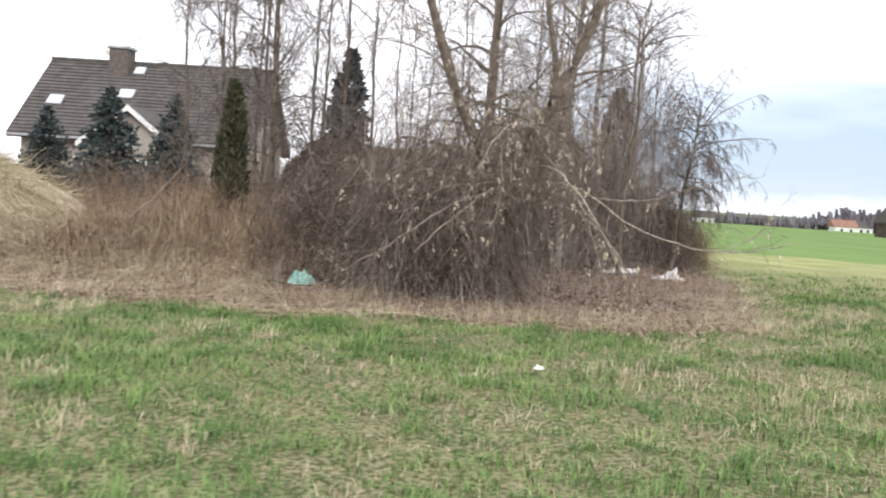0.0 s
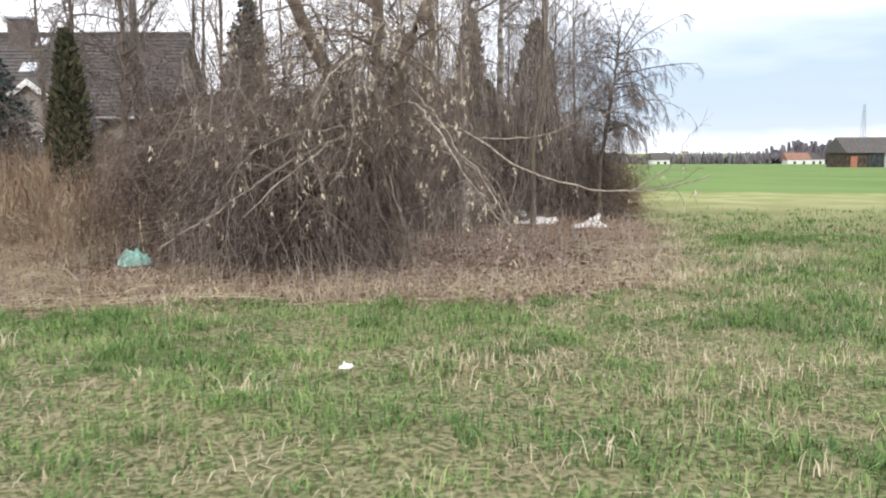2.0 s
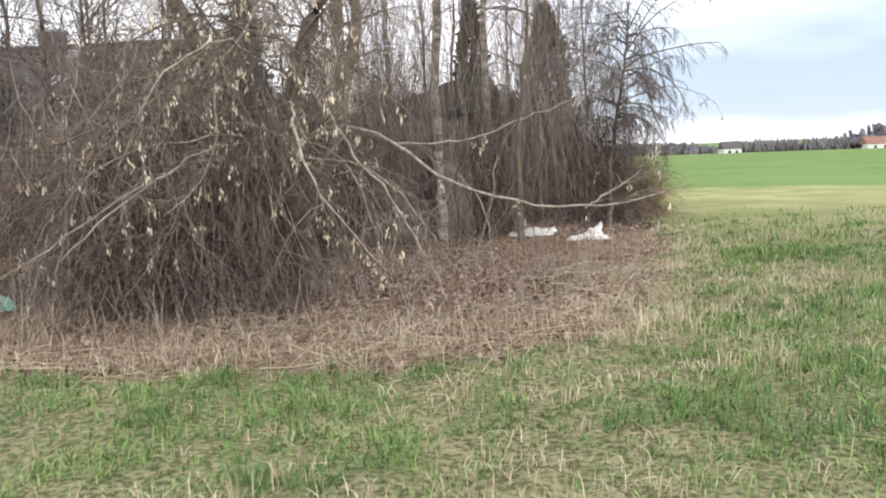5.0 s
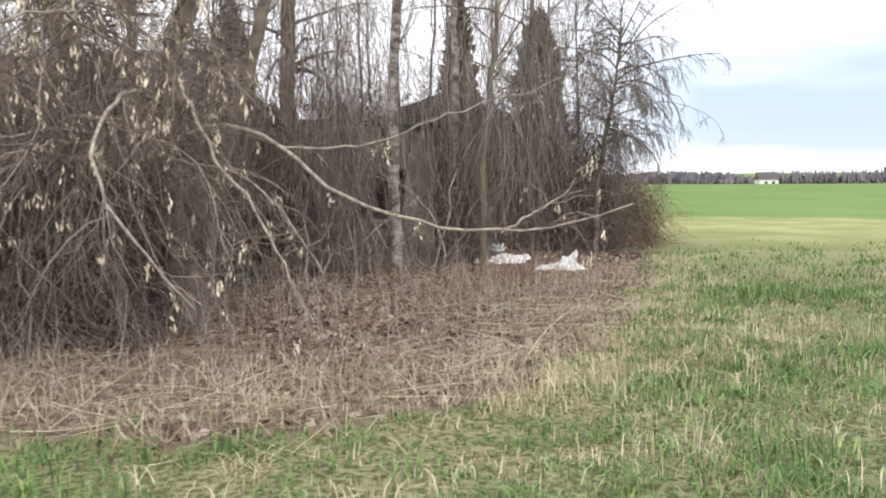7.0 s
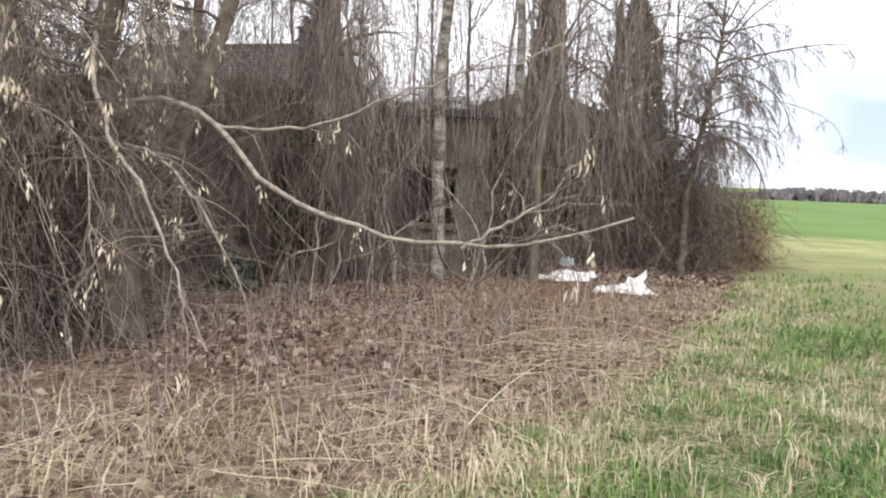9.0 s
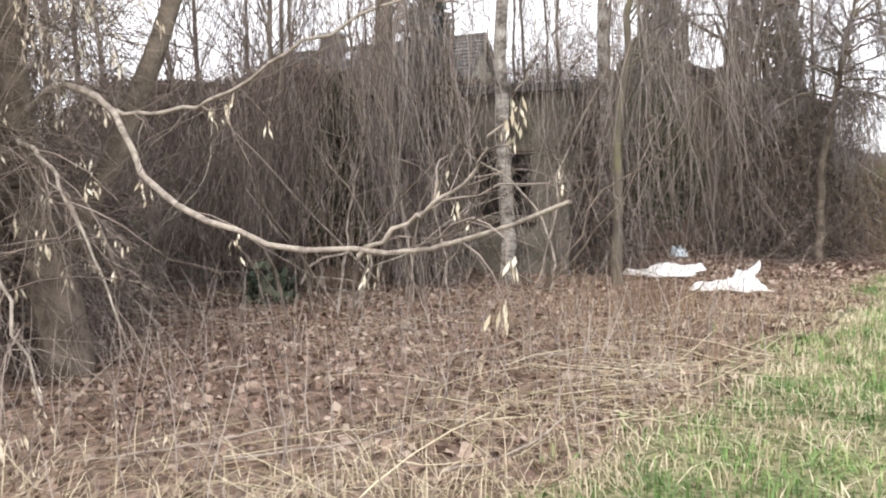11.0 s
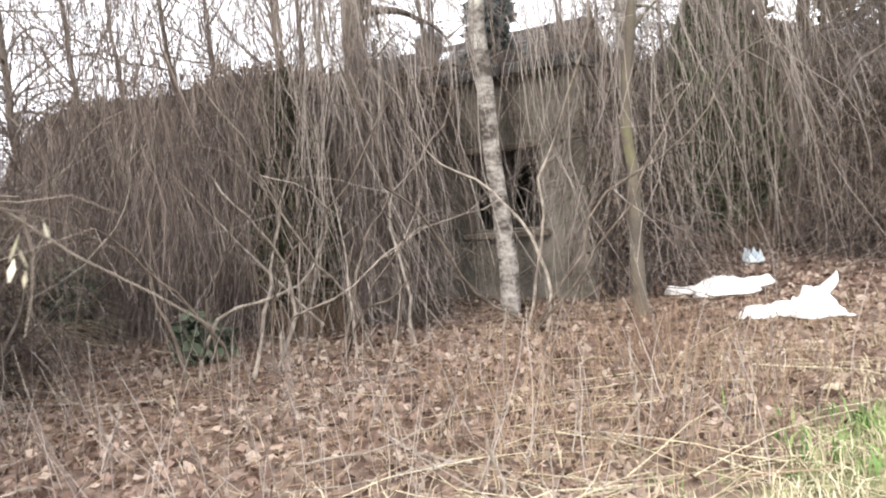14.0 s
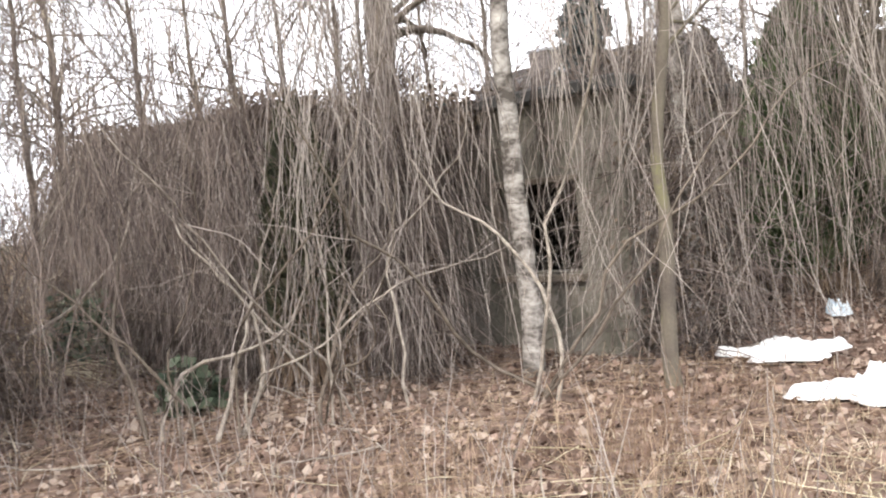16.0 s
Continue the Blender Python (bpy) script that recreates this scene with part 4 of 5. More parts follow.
# ---- evergreens ----
def thuja(label, x, y, h, r, material, foot=0.15, n=3600, size=0.09):
    t = thing("thuja_tree", label, "tree")
    limb("trunk", [(x, y, -0.05), (x, y, h * 0.5), (x, y, h * 0.92)], 0.05, 0.012, BARK, t, 8, 0.01, 6)
    q = rng.random(n)
    prof = np.interp(q, [0, 0.08, 0.35, 0.7, 0.92, 1], [0.55, 0.9, 1.0, 0.7, 0.3, 0.04])
    a = rng.uniform(0, 2 * np.pi, n)
    lump = 1 + 0.16 * np.sin(3 * a + 9 * q) + 0.12 * np.sin(5 * a - 14 * q)
    rr = r * prof * lump * (1 - 0.55 * rng.random(n) ** 2)
    S = np.stack([x + rr * np.cos(a), y + rr * np.sin(a), foot + (h - foot) * q], 1)
    D = np.stack([np.cos(a) * 0.45, np.sin(a) * 0.45, np.full(n, 0.9)], 1) + rng.normal(0, 0.3, (n, 3))
    D, side = unit(D), unit(np.cross(D, rng.normal(0, 1, (n, 3))))
    L = size * rng.uniform(0.7, 1.6, (n, 1))
    v = np.stack([S, S + D * L * 0.6 + side * L * 0.28, S + D * L * 1.2, S + D * L * 0.6 - side * L * 0.28], 1).reshape(-1, 3)
    stuff("foliage", (v, np.arange(n * 4).reshape(-1, 4)), material, "upright scaly sprays", "", t)
    m = 500
    S2 = np.stack([x + rng.normal(0, r * 0.5, m), y + rng.normal(0, r * 0.5, m), np.zeros(m) + 0.05], 1)
    P = grow(S2, rng.normal(0, 0.15, (m, 3)) + np.array([0, 0, 1]), rng.uniform(0.3, 1.0, m), 5, 0.1, 0)
    stuff("dead_twig_mass", tubes(P, taper(rng.uniform(0.002, 0.005, m), 5)), RUSSET, "dead brown twigs at the foot", "", t)


thuja("slim dark green columnar thuja on the bank", -4.45, 17.6, 3.5, 0.29, THUJA, 0.75, 4500)
thuja("dull brownish columnar thuja in the thicket", 5.0, 25.8, 4.9, 0.7, THUJA_BROWN, 0.2, 4000, 0.12)
thuja("dull columnar thuja among bare saplings", 3.25, 26.0, 5.2, 0.48, THUJA_BROWN, 0.2, 3200, 0.12)
thuja("fresh green thuja behind the hanging vines", 3.3, 23.9, 3.2, 0.75, THUJA_GREEN, 0.2, 8000, 0.12)
thuja("dark green thuja in a gap of the hedge", 0.78, 18.55, 2.35, 0.36, THUJA, 0.2, 4800, 0.07)


def spruce(label, x, y, h, r, n1=30, dens=600, z0=0.0):
    t = thing("spruce_tree", label, "tree", "spruces by the house")
    limb("trunk", [(x, y, z0 - 0.1), (x, y, h * 0.6), (x, y, h)], h * 0.018, 0.01, BARK, t, 8, 0.005, 6)
    C, D = [], []
    for k in range(n1):
        q = (k + 0.5) / n1
        z = h * (0.06 + 0.92 * q)
        for j in range(9):
            a = rng.uniform(0, 2 * math.pi)
            L = r * (1 - q) ** 0.85 * rng.uniform(0.65, 1.12) + 0.05
            m = max(6, int(dens * L / r / 9))
            u = rng.random(m)
            C.append(np.stack([x + u * L * math.cos(a), y + u * L * math.sin(a), z - 0.25 * u * L + 0.1 * u * u * L], 1) + rng.normal(0, 0.03, (m, 3)))
            D.append(np.tile([math.cos(a), math.sin(a), 0.15], (m, 1)))
    C, D = np.concatenate(C), np.concatenate(D)
    n = len(C)
    D = unit(D + rng.normal(0, 0.5, (n, 3)))
    side = unit(np.cross(D, rng.normal(0, 1, (n, 3))))
    L = 0.04 * h * rng.uniform(0.6, 1.3, (n, 1))
    v = np.stack([C, C + D * L * 0.5 + side * L * 0.3, C + D * L, C + D * L * 0.5 - side * L * 0.3], 1).reshape(-1, 3)
    stuff("needle_mass", (v, np.arange(n * 4).reshape(-1, 4)), SPRUCE, "blue-grey needled boughs", "", t)


spruce("blue-grey spruce in front of the house", -17.7, 40, 4.4, 1.9)
spruce("blue-grey spruce before the house gable", -14.9, 40, 5.5, 2.4)
spruce("blue-grey spruce under the house eaves", -12.0, 40, 5.3, 1.9)
spruce("small blue-grey spruce in the garden", -20.6, 40, 2.9, 1.2)
spruce("tall dark spruce behind the birches", -3.4, 31, 6.5, 1.5)


# ---- house ----
def box(bm, x0, x1, y0, y1, z0, z1, bevel=0.0):
    m = Matrix.Translation(((x0 + x1) / 2, (y0 + y1) / 2, (z0 + z1) / 2)) @ Matrix.Diagonal((x1 - x0, y1 - y0, z1 - z0, 1))
    r = bmesh.ops.create_cube(bm, size=1, matrix=m)
    if bevel:
        es = list({e for v in r["verts"] for e in v.link_edges})
        bmesh.ops.bevel(bm, geom=es, offset=bevel, segments=1, affect="EDGES")
    return bm


def prism(bm, tri, x0, x1):
    """A gable shape (points in y and z) drawn out along x."""
    a = [bm.verts.new((x0, y, z)) for y, z in tri]
    b = [bm.verts.new((x1, y, z)) for y, z in tri]
    bm.faces.new(a[::-1])
    bm.faces.new(b)
    n = len(tri)
    for i in range(n):
        bm.faces.new((a[i], a[(i + 1) % n], b[(i + 1) % n], b[i]))
    return bm


def house():
    t = thing("house", "plastered house with a steep brown tiled roof", "house")
    t.matrix_basis = Matrix.Translation((-17.5, 54.5, 0)) @ Matrix.Rotation(radians(-4), 4, "Z") @ Matrix.Translation((17.0, -55, 0))
    x0, x1, ye, yr, ze, zr = -23.8, -9.6, 50.6, 55.6, 3.5, 8.35
    part("wall", prism(bmesh.new(), [(ye + 0.7, -0.6), (ye + 0.7, ze + 0.35), (yr, zr - 0.35), (2 * yr - ye - 0.7, ze + 0.35), (2 * yr - ye - 0.7, -0.6)], x0 + 0.5, x1 - 0.5), PLASTER, t)
    slope = Vector((0, yr - ye, zr - ze)).normalized()
    up = Vector((0, -slope.z, slope.y))
    for s in (1, -1):
        bm = bmesh.new()
        pts = [(ye, ze), (yr, zr), (yr, zr - 0.28), (ye, ze - 0.28)]
        if s < 0:
            pts = [(2 * yr - y, z) for y, z in pts]
        prism(bm, pts, x0, x1)
        part("roof", bm, ROOF, t, "brown tiled roof slope")
    # courses of tiles on the slope that faces the meadow
    length = math.hypot(yr - ye, zr - ze)
    rows = 22
    for k in range(rows):
        bm = bmesh.new()
        q = k / rows
        y, z = ye + (yr - ye) * q, ze + (zr - ze) * q
        d = slope * (length / rows * 1.06)
        o = up * 0.07
        p = [(y, z), (y + o.y, z + o.z), (y + d.y + up.y * 0.02, z + d.z + up.z * 0.02), (y + d.y, z + d.z)]
        prism(bm, p, x0 + 0.02, x1 - 0.02)
        part("tile_course", bm, ROOF, t)
    part("ridge", box(bmesh.new(), x0, x1, yr - 0.16, yr + 0.16, zr - 0.06, zr + 0.14, 0.04), ROOF, t)
    part("gutter", box(bmesh.new(), x0, x1, ye - 0.14, ye - 0.01, ze - 0.2, ze - 0.06, 0.02), STEEL, t)
    ch = part("chimney", box(bmesh.new(), -19.75, -18.55, yr - 1.0, yr + 0.1, zr - 1.6, zr + 0.75, 0.03), BRICK, t, "brown brick chimney")
    part("cap", box(bmesh.new(), -19.85, -18.45, yr - 1.1, yr + 0.2, zr + 0.75, zr + 0.9, 0.02), STEEL, ch)
    for x, q, w, hgt in ((-22.0, 0.42, 0.95, 0.85), (-18.0, 0.55, 0.95, 0.85), (-17.9, 0.88, 0.7, 0.7)):
        c = Vector((x, ye + (yr - ye) * q, ze + (zr - ze) * q)) + up * 0.12
        m = Matrix.Translation(c) @ Matrix(((1, 0, 0), (0, slope.y, up.y), (0, slope.z, up.z))).to_4x4()
        bm = box(bmesh.new(), -w / 2, w / 2, -hgt / 2, hgt / 2, -0.1, 0.06, 0.02)
        bmesh.ops.transform(bm, matrix=m, verts=bm.verts)
        f = part("skylight", bm, STEEL, t, "roof window")
        bm = box(bmesh.new(), -w / 2 + 0.07, w / 2 - 0.07, -hgt / 2 + 0.07, hgt / 2 - 0.07, 0.05, 0.075)
        bmesh.ops.transform(bm, matrix=m, verts=bm.verts)
        part("pane", bm, GLASS, f)
    # gabled porch
    bm = bmesh.new()
    gx0, gap = -15.7, 2.3
    front = [(gx0 - gap, 3.2), (gx0, 4.95), (gx0 + gap, 3.2), (gx0 + gap, -0.5), (gx0 - gap, -0.5)]
    a = [bm.verts.new((x, ye - 2.2, z)) for x, z in front]
    b = [bm.verts.new((x, ye + 2.0, z)) for x, z in front]
    bm.faces.new(a)
    bm.faces.new(b[::-1])
    for i in range(5):
        bm.faces.new((a[(i + 1) % 5], a[i], b[i], b[(i + 1) % 5]))
    part("porch_wall", bm, PLASTER, t)
    for s in (-1, 1):
        bm = bmesh.new()
        sl = [(gx0, 5.2), (gx0 + s * (gap + 0.45), 3.1), (gx0 + s * (gap + 0.45), 2.88), (gx0, 4.98)]
        a = [bm.verts.new((x, ye - 2.6, z)) for x, z in sl]
        b = [bm.verts.new((x, ye + 2.2, z)) for x, z in sl]
        bm.faces.new(a)
        bm.faces.new(b)
        for i in range(4):
            bm.faces.new((a[i], b[i], b[(i + 1) % 4], a[(i + 1) % 4]))
        bmesh.ops.recalc_face_normals(bm, faces=bm.faces)
        part("porch_roof", bm, ROOF, t)
        bm = bmesh.new()
        sl = [(gx0, 5.22), (gx0 + s * (gap + 0.47), 3.1), (gx0 + s * (gap + 0.47), 2.8), (gx0, 4.9)]
        a = [bm.verts.new((x, ye - 2.66, z)) for x, z in sl]
        b = [bm.verts.new((x, ye - 2.61, z)) for x, z in sl]
        bm.faces.new(a)
        bm.faces.new(b)
        for i in range(4):
            bm.faces.new((a[i], b[i], b[(i + 1) % 4], a[(i + 1) % 4]))
        bmesh.ops.recalc_face_normals(bm, faces=bm.faces)
        part("barge_board", bm, WHITE_PAINT, t, "pale barge board")
    for x in (-22.4, -19.6, -16.6, -14.7, -11.5):
        y = ye - 2.2 if gx0 - gap < x < gx0 + gap else ye + 0.7
        w = part("window", box(bmesh.new(), x - 0.62, x + 0.62, y - 0.06, y + 0.05, 0.9, 2.3, 0.02), WHITE_PAINT, t)
        for s in (-1, 1):
            part("pane", box(bmesh.new(), x + s * 0.29 - 0.25, x + s * 0.29 + 0.25, y - 0.075, y - 0.055, 1.0, 2.2), DARK_GLASS, w)


house()


def dish():
    t = thing("satellite_dish", "white satellite dish on a mast by the chimney", "satellite dish")
    bm = bmesh.new()
    bmesh.ops.create_cone(bm, cap_ends=False, segments=20, radius1=0.42, radius2=0.2, depth=0.16)
    bmesh.ops.create_circle(bm, cap_ends=True, segments=20, radius=0.2, matrix=Matrix.Translation((0, 0, 0.08)))
    bmesh.ops.transform(bm, matrix=pose(-20.9, 56.3, 9.3, 80, 0, 25), verts=bm.verts)
    part("reflector", bm, WHITE_PAINT, t)
    limb("mast", [(-20.9, 56.5, 8.1), (-20.9, 56.5, 8.8), (-20.9, 56.45, 9.3)], 0.03, 0.03, STEEL, t, 5, 0, 6)


dish()


def wall_with_hole(bm, x0, x1, y0, y1, z1, hx0, hx1, hz0, hz1):
    """A wall along x with one square hole right through it."""
    box(bm, x0, hx0, y0, y1, -0.1, z1)
    box(bm, hx1, x1, y0, y1, -0.1, z1)
    box(bm, hx0, hx1, y0, y1, -0.1, hz0)
    box(bm, hx0, hx1, y0, y1, hz1, z1)
    return bm


def old_shed():
    t = thing("old_shed", "derelict rendered shed smothered in dead climbers", "shed")
    x0, x1, y0, y1, top = -3.2, 3.0, 20.1, 22.4, 2.2
    part("front_wall", wall_with_hole(bmesh.new(), x0, x1, y0, y0 + 0.2, top, 1.72, 2.54, 0.72, 1.5), SHED_WALL, t, "mossy grey rendered wall")
    part("rear_wall", box(bmesh.new(), x0, x1, y1 - 0.2, y1, -0.1, top), SHED_WALL, t)
    for x in (x0, x1 - 0.2):
        part("side_wall", box(bmesh.new(), x, x + 0.2, y0 + 0.2, y1 - 0.2, -0.1, top), SHED_WALL, t)
    part("roof", box(bmesh.new(), x0 - 0.12, x1 + 0.12, y0 - 0.16, y1 + 0.12, top, top + 0.12, 0.02), TAR_FELT, t, "flat tar felt roof")
    w = part("window_frame", box(bmesh.new(), 1.68, 2.58, y0 - 0.05, y0 + 0.03, 1.5, 1.56, 0.01), OLD_BOARD, t, "broken wooden window frame")
    part("jamb", box(bmesh.new(), 1.68, 1.74, y0 - 0.05, y0 + 0.03, 0.7, 1.5, 0.01), OLD_BOARD, w)
    part("sill", box(bmesh.new(), 1.66, 2.6, y0 - 0.1, y0 + 0.03, 0.64, 0.7, 0.01), OLD_BOARD, w)


old_shed()


def outbuilding():
    t = thing("outbuilding", "low boarded outbuilding with a shallow gable roof", "outbuilding")
    cx, half, y0, y1, ze, zr = 2.9, 2.9, 27.6, 33.0, 2.3, 3.3
    bm = bmesh.new()
    prof = [(cx - half, -0.1), (cx + half, -0.1), (cx + half, ze), (cx, zr), (cx - half, ze)]
    a = [bm.verts.new((x, y0, z)) for x, z in prof]
    b = [bm.verts.new((x, y1, z)) for x, z in prof]
    bm.faces.new(a)
    bm.faces.new(b[::-1])
    for i in range(5):
        bm.faces.new((a[(i + 1) % 5], a[i], b[i], b[(i + 1) % 5]))
    part("wall", bm, OLD_BOARD, t)
    k = 0.16
    x = cx - half
    while x < cx + half - 0.02:
        z = ze + (zr - ze) * (1 - abs(x + k / 2 - cx) / half) - 0.04
        part("board", box(bmesh.new(), x + 0.006, x + k - 0.006, y0 - 0.025, y0 - 0.003, 0.05, z), OLD_BOARD, t)
        x += k
    for s in (-1, 1):
        bm = bmesh.new()
        sl = [(cx, zr + 0.12), (cx + s * (half + 0.3), ze + 0.02), (cx + s * (half + 0.3), ze - 0.08), (cx, zr + 0.02)]
        a = [bm.verts.new((x, y0 - 0.3, z)) for x, z in sl]
        b = [bm.verts.new((x, y1 + 0.3, z)) for x, z in sl]
        bm.faces.new(a)
        bm.faces.new(b)
        for i in range(4):
            bm.faces.new((a[i], b[i], b[(i + 1) % 4], a[(i + 1) % 4]))
        bmesh.ops.recalc_face_normals(bm, faces=bm.faces)
        part("roof", bm, ROOF, t, "shallow brown roof slope")


outbuilding()


# ---- far side of the field ----
def barn():
    t = thing("barn", "old dark timber barn at the field's far side", "barn")
    z = -1.9
    x0, x1, y0, y1 = 97.5, 111, 176, 185
    part("wall", box(bmesh.new(), x0 + 0.4, x1 - 0.4, y0 + 0.4, y1 - 0.4, z - 1, z + 3.1), BARN_WOOD, t)
    part("roof", prism(bmesh.new(), [(y0 - 0.3, z + 2.9), ((y0 + y1) / 2, z + 6.2), (y1 + 0.3, z + 2.9)], x0, x1), ROOF, t)
    part("brick_pier", box(bmesh.new(), x0 + 1.2, x0 + 2.6, y0 + 0.1, y0 + 0.9, z - 1, z + 2.2), RED_BRICK, t)
    part("door", box(bmesh.new(), x0 + 5, x0 + 8.5, y0 + 0.25, y0 + 0.38, z - 1, z + 2.7), DARK_GLASS, t)
    part("white_wall", box(bmesh.new(), x1 - 5, x1 + 2, y0 - 0.5, y0 + 0.3, z - 1, z + 2.8), WHITE_PAINT, t, "whitewashed end wall")


barn()


def cottage(x, y, w, z, roof, label):
    t = thing("cottage", label, "house", "far cottages")
    part("wall", box(bmesh.new(), x, x + w, y, y + 8, z - 2, z + 3), WHITE_PAINT, t)
    part("roof", prism(bmesh.new(), [(y - 0.4, z + 2.9), (y + 4, z + 6.2), (y + 8.4, z + 2.9)], x - 0.4, x + w + 0.4), roof, t)
    for k in range(2):
        part("window", box(bmesh.new(), x + w * (0.25 + 0.4 * k), x + w * (0.25 + 0.4 * k) + 1.2, y - 0.06, y + 0.02, z + 0.7, z + 2.1), DARK_GLASS, t)


cottage(190, 392, 11, -5.6, ORANGE_ROOF, "far white cottage with an orange tiled roof")
cottage(203, 398, 8, -5.6, ROOF, "far white cottage with a brown roof")
cottage(126, 392, 8, -5.4, ROOF, "far white cottage before the woods")


def mast(x, y, z, h):
    t = thing("lattice_mast", "tall steel lattice mast far beyond the field", "mast")
    for sx in (-1, 1):
        for sy in (-1, 1):
            limb("leg", [(x + sx * 1.2, y + sy * 1.2, z), (x + sx * 0.6, y + sy * 0.6, z + h * 0.6), (x + sx * 0.25, y + sy * 0.25, z + h)], 0.14, 0.08, STEEL, t, 6, 0, 4)
    for k in range(14):
        q = k / 14
        s = 1.2 - 0.9 * q
        limb("brace", [(x - s, y - s, z + h * q), (x, y - s, z + h * (q + 0.035)), (x + s, y - s, z + h * (q + 0.07))], 0.07, 0.07, STEEL, t, 3, 0, 4)


mast(187, 325, -5, 24)


def far_woods():
    n = 5200
    x = rng.uniform(-60, 620, n)
    y = 418 - 0.1 * x + rng.uniform(0, 45, n)
    top = 9.5 + 4.5 * wave(x, y * 0, 0.03) + 4 * wave(x, y * 0, 0.06, 1.0)
    z0 = height(x, y)
    S = np.stack([x, y, z0 - 0.5], 1)
    D = rng.normal(0, 0.12, (n, 3)) + np.array([0, 0, 1])
    top = top * np.where((x > 150) & (x < 300), 1.35, 1.0)
    P = grow(S, D, np.maximum(top, 3) * rng.uniform(0.55, 1.0, n) + 1.5, 4, 0.1, 0)
    P[..., 2] += (z0 - 0.5)[:, None] - P[:, :1, 2]
    R = rng.uniform(0.5, 1.4, n)[:, None] * np.array([0.8, 1.5, 1.5, 0.8])
    stuff("distant_woods", tubes(P, R), HAZY_WOOD, "grey-brown bare woods on the horizon, haze in their colour", "woods")
    n = 900
    x = rng.uniform(95, 260, n)
    y = 400 + rng.uniform(0, 12, n)
    x = x[(x < 100) | ((x > 136) & (x < 186)) | (x > 214)]
    n = len(x)
    y = y[:n]
    z0 = height(x, y)
    P = grow(np.stack([x, y, z0 * 0], 1), rng.normal(0, 0.15, (n, 3)) + np.array([0, 0, 1]), rng.uniform(3, 7, n), 4, 0.12, 0)
    P[..., 2] += (z0 - 0.3)[:, None]
    stuff("distant_woods", tubes(P, rng.uniform(0.3, 0.8, n)[:, None] * np.array([0.6, 1.2, 0.9, 0.2])), HAZY_WOOD, "bare hedge trees along the far field edge", "woods")


far_woods()


# ---- litter and small things ----
def crumpled(name, label, category, centre, sx, sy, lift, material, seed, corner=0.0, turn=0.0, n=26):
    r = random.Random(seed)
    bm = bmesh.new()
    bmesh.ops.create_grid(bm, x_segments=n, y_segments=n, size=0.5)
    o = Vector((r.uniform(0, 50), r.uniform(0, 50), 0))
    for v in bm.verts:
        x, y = v.co.x, v.co.y
        d = math.hypot(x, y) * 2
        a = math.atan2(y, x)
        edge = (1 - 0.12 * d * d) * (0.8 - 0.75 * noise.noise(Vector((math.cos(a) * 1.6, math.sin(a) * 1.6, 0)) + o))
        fold = abs(noise.noise(Vector((x * 4, y * 4, 0)) + o)) + 0.5 * abs(noise.noise(Vector((x * 9, y * 9, 3)) + o))
        z = lift * (0.2 + fold * 1.6) * max(0.0, 1.0 - d * d) ** 0.5
        z += corner * max(0, x + 0.15) * max(0, y + 0.2) * 4
        v.co = Vector((x * sx * edge, y * sy * edge, 0.02 + z))
    bmesh.ops.solidify(bm, geom=bm.faces[:], thickness=0.004)
    bmesh.ops.transform(bm, matrix=pose(*centre, 0, 0, turn), verts=bm.verts)
    ob = part(name, bm, material)
    for p in ob.data.polygons:
        p.use_smooth = True
    return tagged(ob, label, category)


crumpled("plastic_sheet", "crumpled white plastic sheet on the leaves", "plastic sheet", (4.1, 20.25, 0.0), 1.0, 0.6, 0.12, PLASTIC_WHITE, 3, 0.04, 15)
crumpled("plastic_sheet", "torn white plastic sheet with one corner standing up", "plastic sheet", (4.95, 19.25, 0.0), 0.95, 0.66, 0.12, PLASTIC_WHITE, 5, 0.15, 10)
crumpled("plastic_bag", "small pale blue plastic bag under the bushes", "bag", (4.05, 22.05, 0.02), 0.26, 0.2, 0.14, PLASTIC_BLUE, 8)
crumpled("plastic_bag", "crumpled teal plastic bag in the dead grass", "bag", (-2.45, 14.05, 0.02), 0.5, 0.35, 0.17, PLASTIC_TEAL, 11, 0.0, 20)
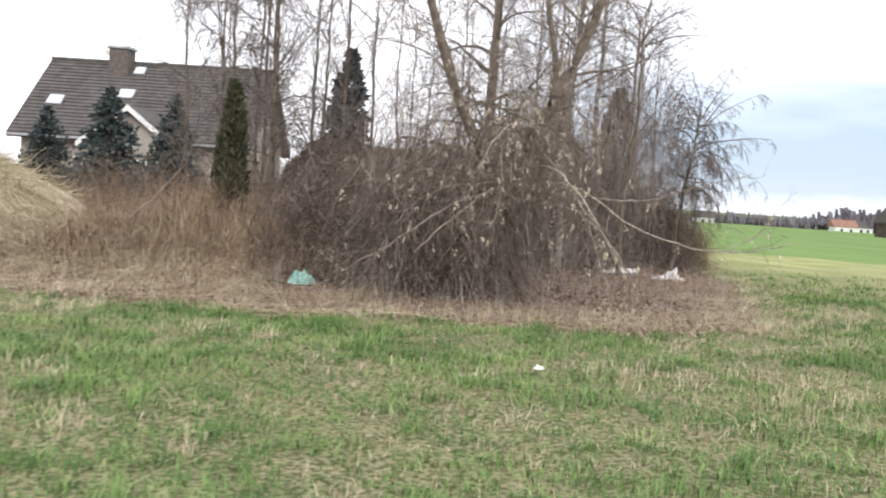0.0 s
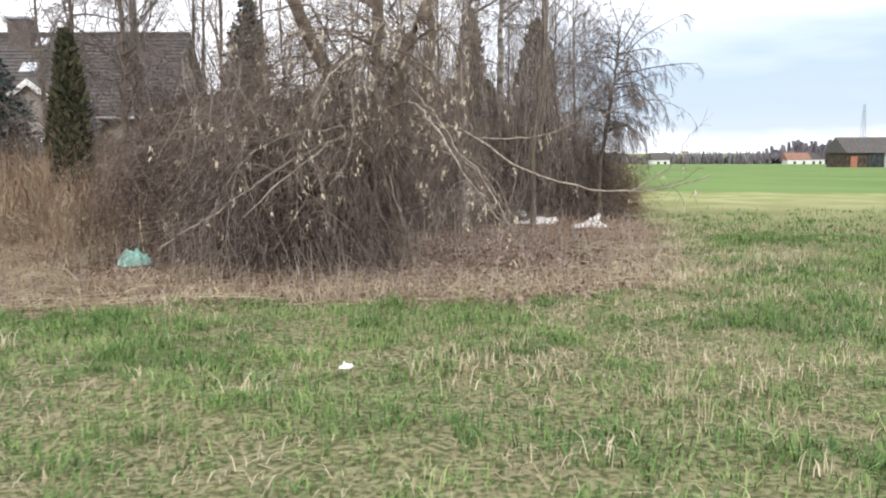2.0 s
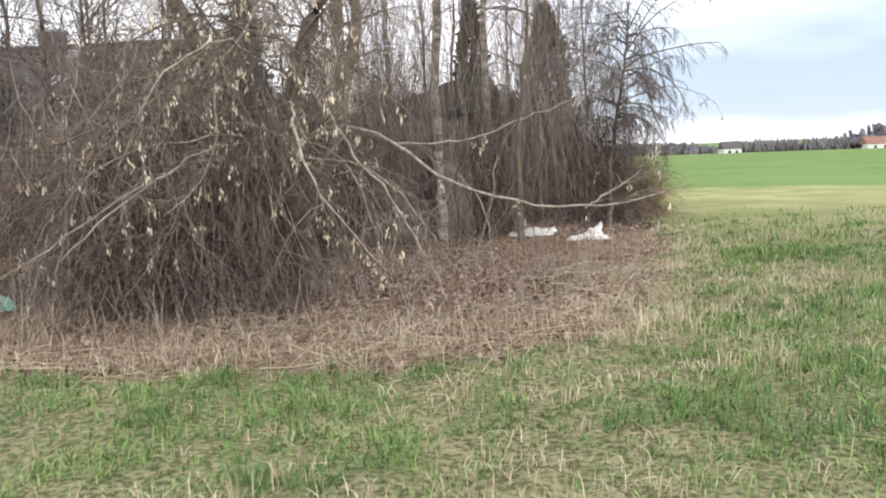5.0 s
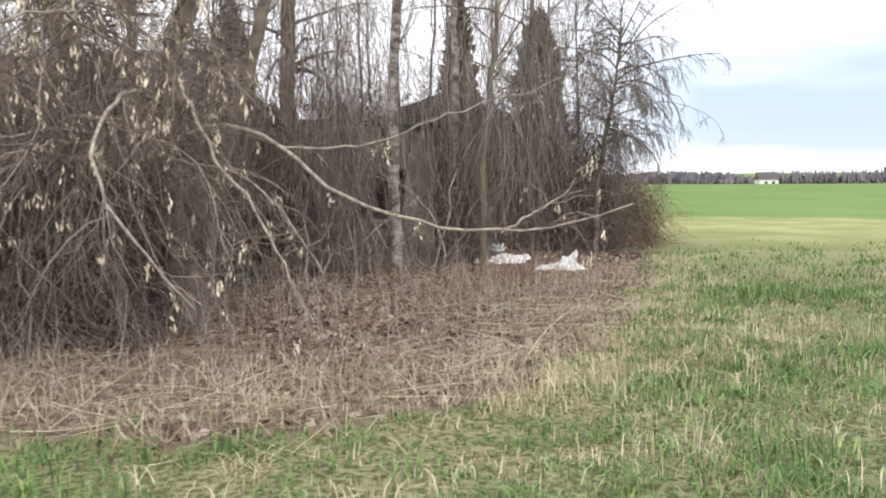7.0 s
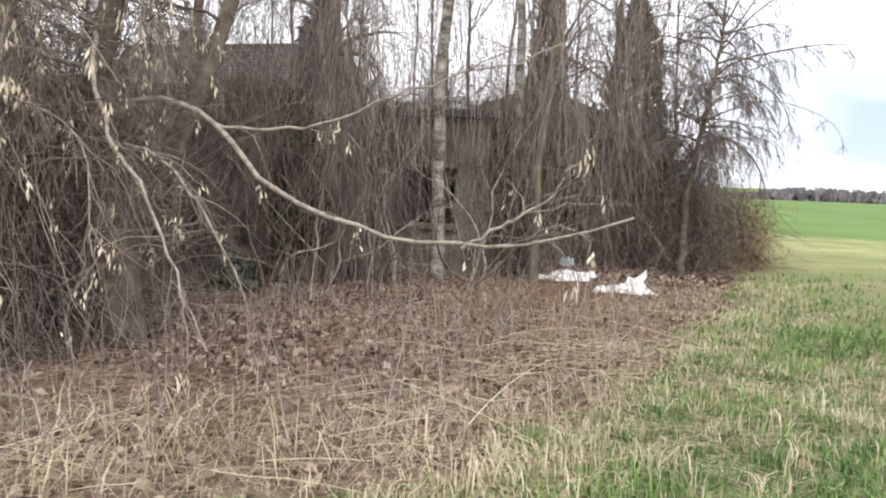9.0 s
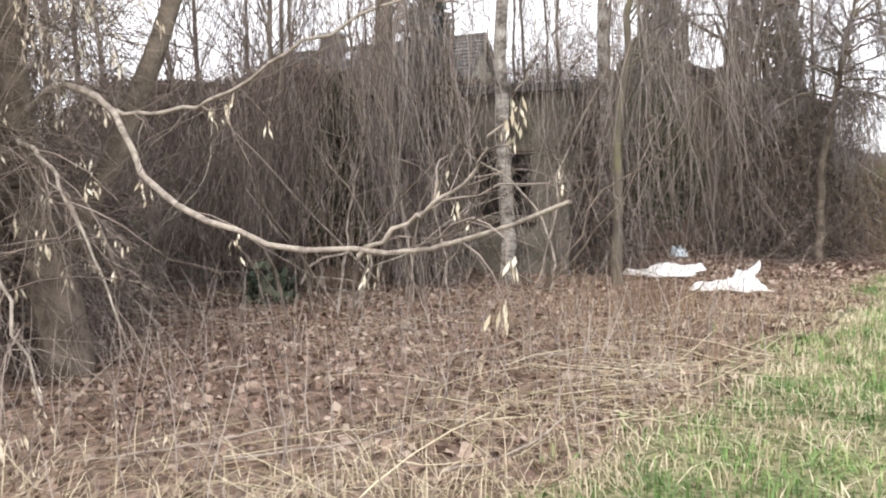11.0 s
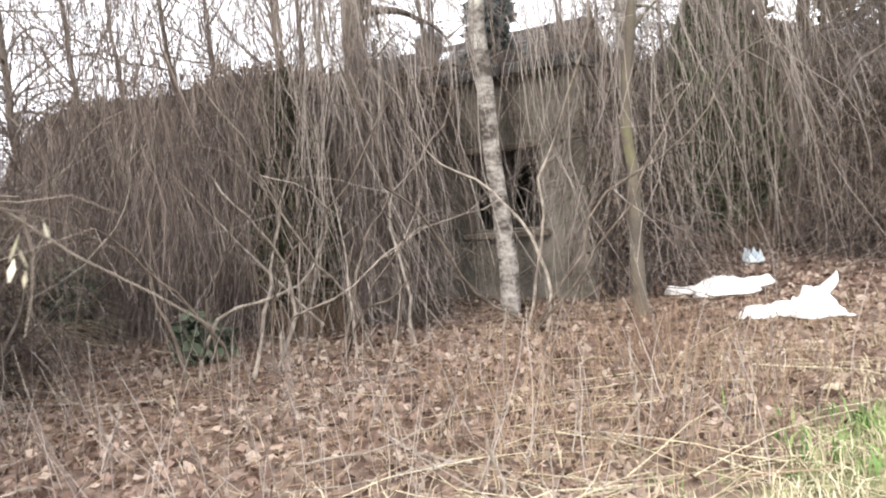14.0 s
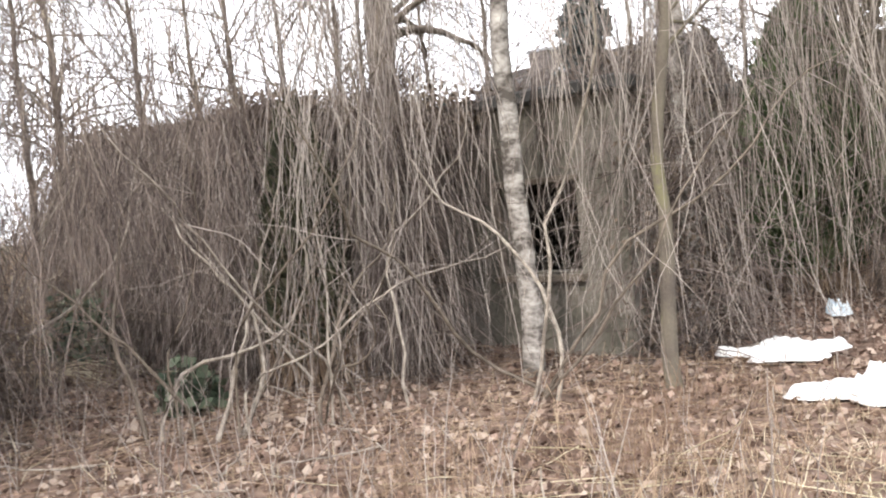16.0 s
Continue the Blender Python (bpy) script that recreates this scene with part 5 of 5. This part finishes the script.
crumpled("paper_cup", "crushed white cup lying in the grass", "cup", (0.54, 8.21, 0.035), 0.12, 0.09, 0.028, PLASTIC_WHITE, 14, 0, 0, 10)
crumpled("paper_scrap", "pale scrap lying at the grass edge", "scrap", (5.43, 17.1, 0.02), 0.13, 0.09, 0.03, HAY, 17, 0, 0, 10)


def stick(label, pts, r, material=BARK_PALE):
    c = smooth_path(pts, 10, 0.006)
    ob = link("stick", tube_mesh("stick", c[None], np.linspace(r, r * 0.5, 10)[None], material, 6))
    return tagged(ob, label, "stick", "loose sticks")


stick("pale broken stick stuck upright in the litter", [(4.62, 15.05, 0.0), (4.64, 15.02, 0.2), (4.6, 15.0, 0.42)], 0.009)
stick("long pale pole leaning against the hedge", [(1.52, 17.85, 0.22), (0.9, 17.75, 0.85), (0.25, 17.6, 1.6)], 0.013)
stick("thin bent rod leaning in the bushes", [(-0.55, 16.9, 0.02), (-0.4, 16.95, 0.5), (-0.25, 17.1, 1.1)], 0.009)
stick("broken stalk standing in the leaves", [(4.78, 16.0, 0.0), (4.8, 16.0, 0.25), (4.78, 16.0, 0.53)], 0.007)
stick("broken stalk leaning in the leaves", [(4.75, 18.25, 0.0), (4.74, 18.25, 0.15), (4.75, 18.25, 0.28)], 0.007)
stick("dry stalk lying in the grass", [(3.55, 6.2, 0.02), (3.75, 6.45, 0.07), (3.95, 6.75, 0.12)], 0.004, STRAW)
for k in range(36):
    x, y = rng.uniform(0.2, 5.0), rng.uniform(12.2, 18)
    if inside(np.array([x]), np.array([y]))[0] < 0.2:
        continue
    a, L = rng.uniform(0, 2 * math.pi), rng.uniform(0.35, 1.1)
    stick("dead stick lying on the leaf litter", [(x, y, 0.03), (x + L / 2 * math.cos(a), y + L / 2 * math.sin(a), 0.06), (x + L * math.cos(a + 0.1), y + L * math.sin(a + 0.1), rng.uniform(0.03, 0.2))], rng.uniform(0.004, 0.009))
stick("fallen bare branch on the bank", [(-5.9, 15.8, 0.75), (-5.3, 15.7, 1.25), (-4.9, 15.6, 1.75)], 0.02)
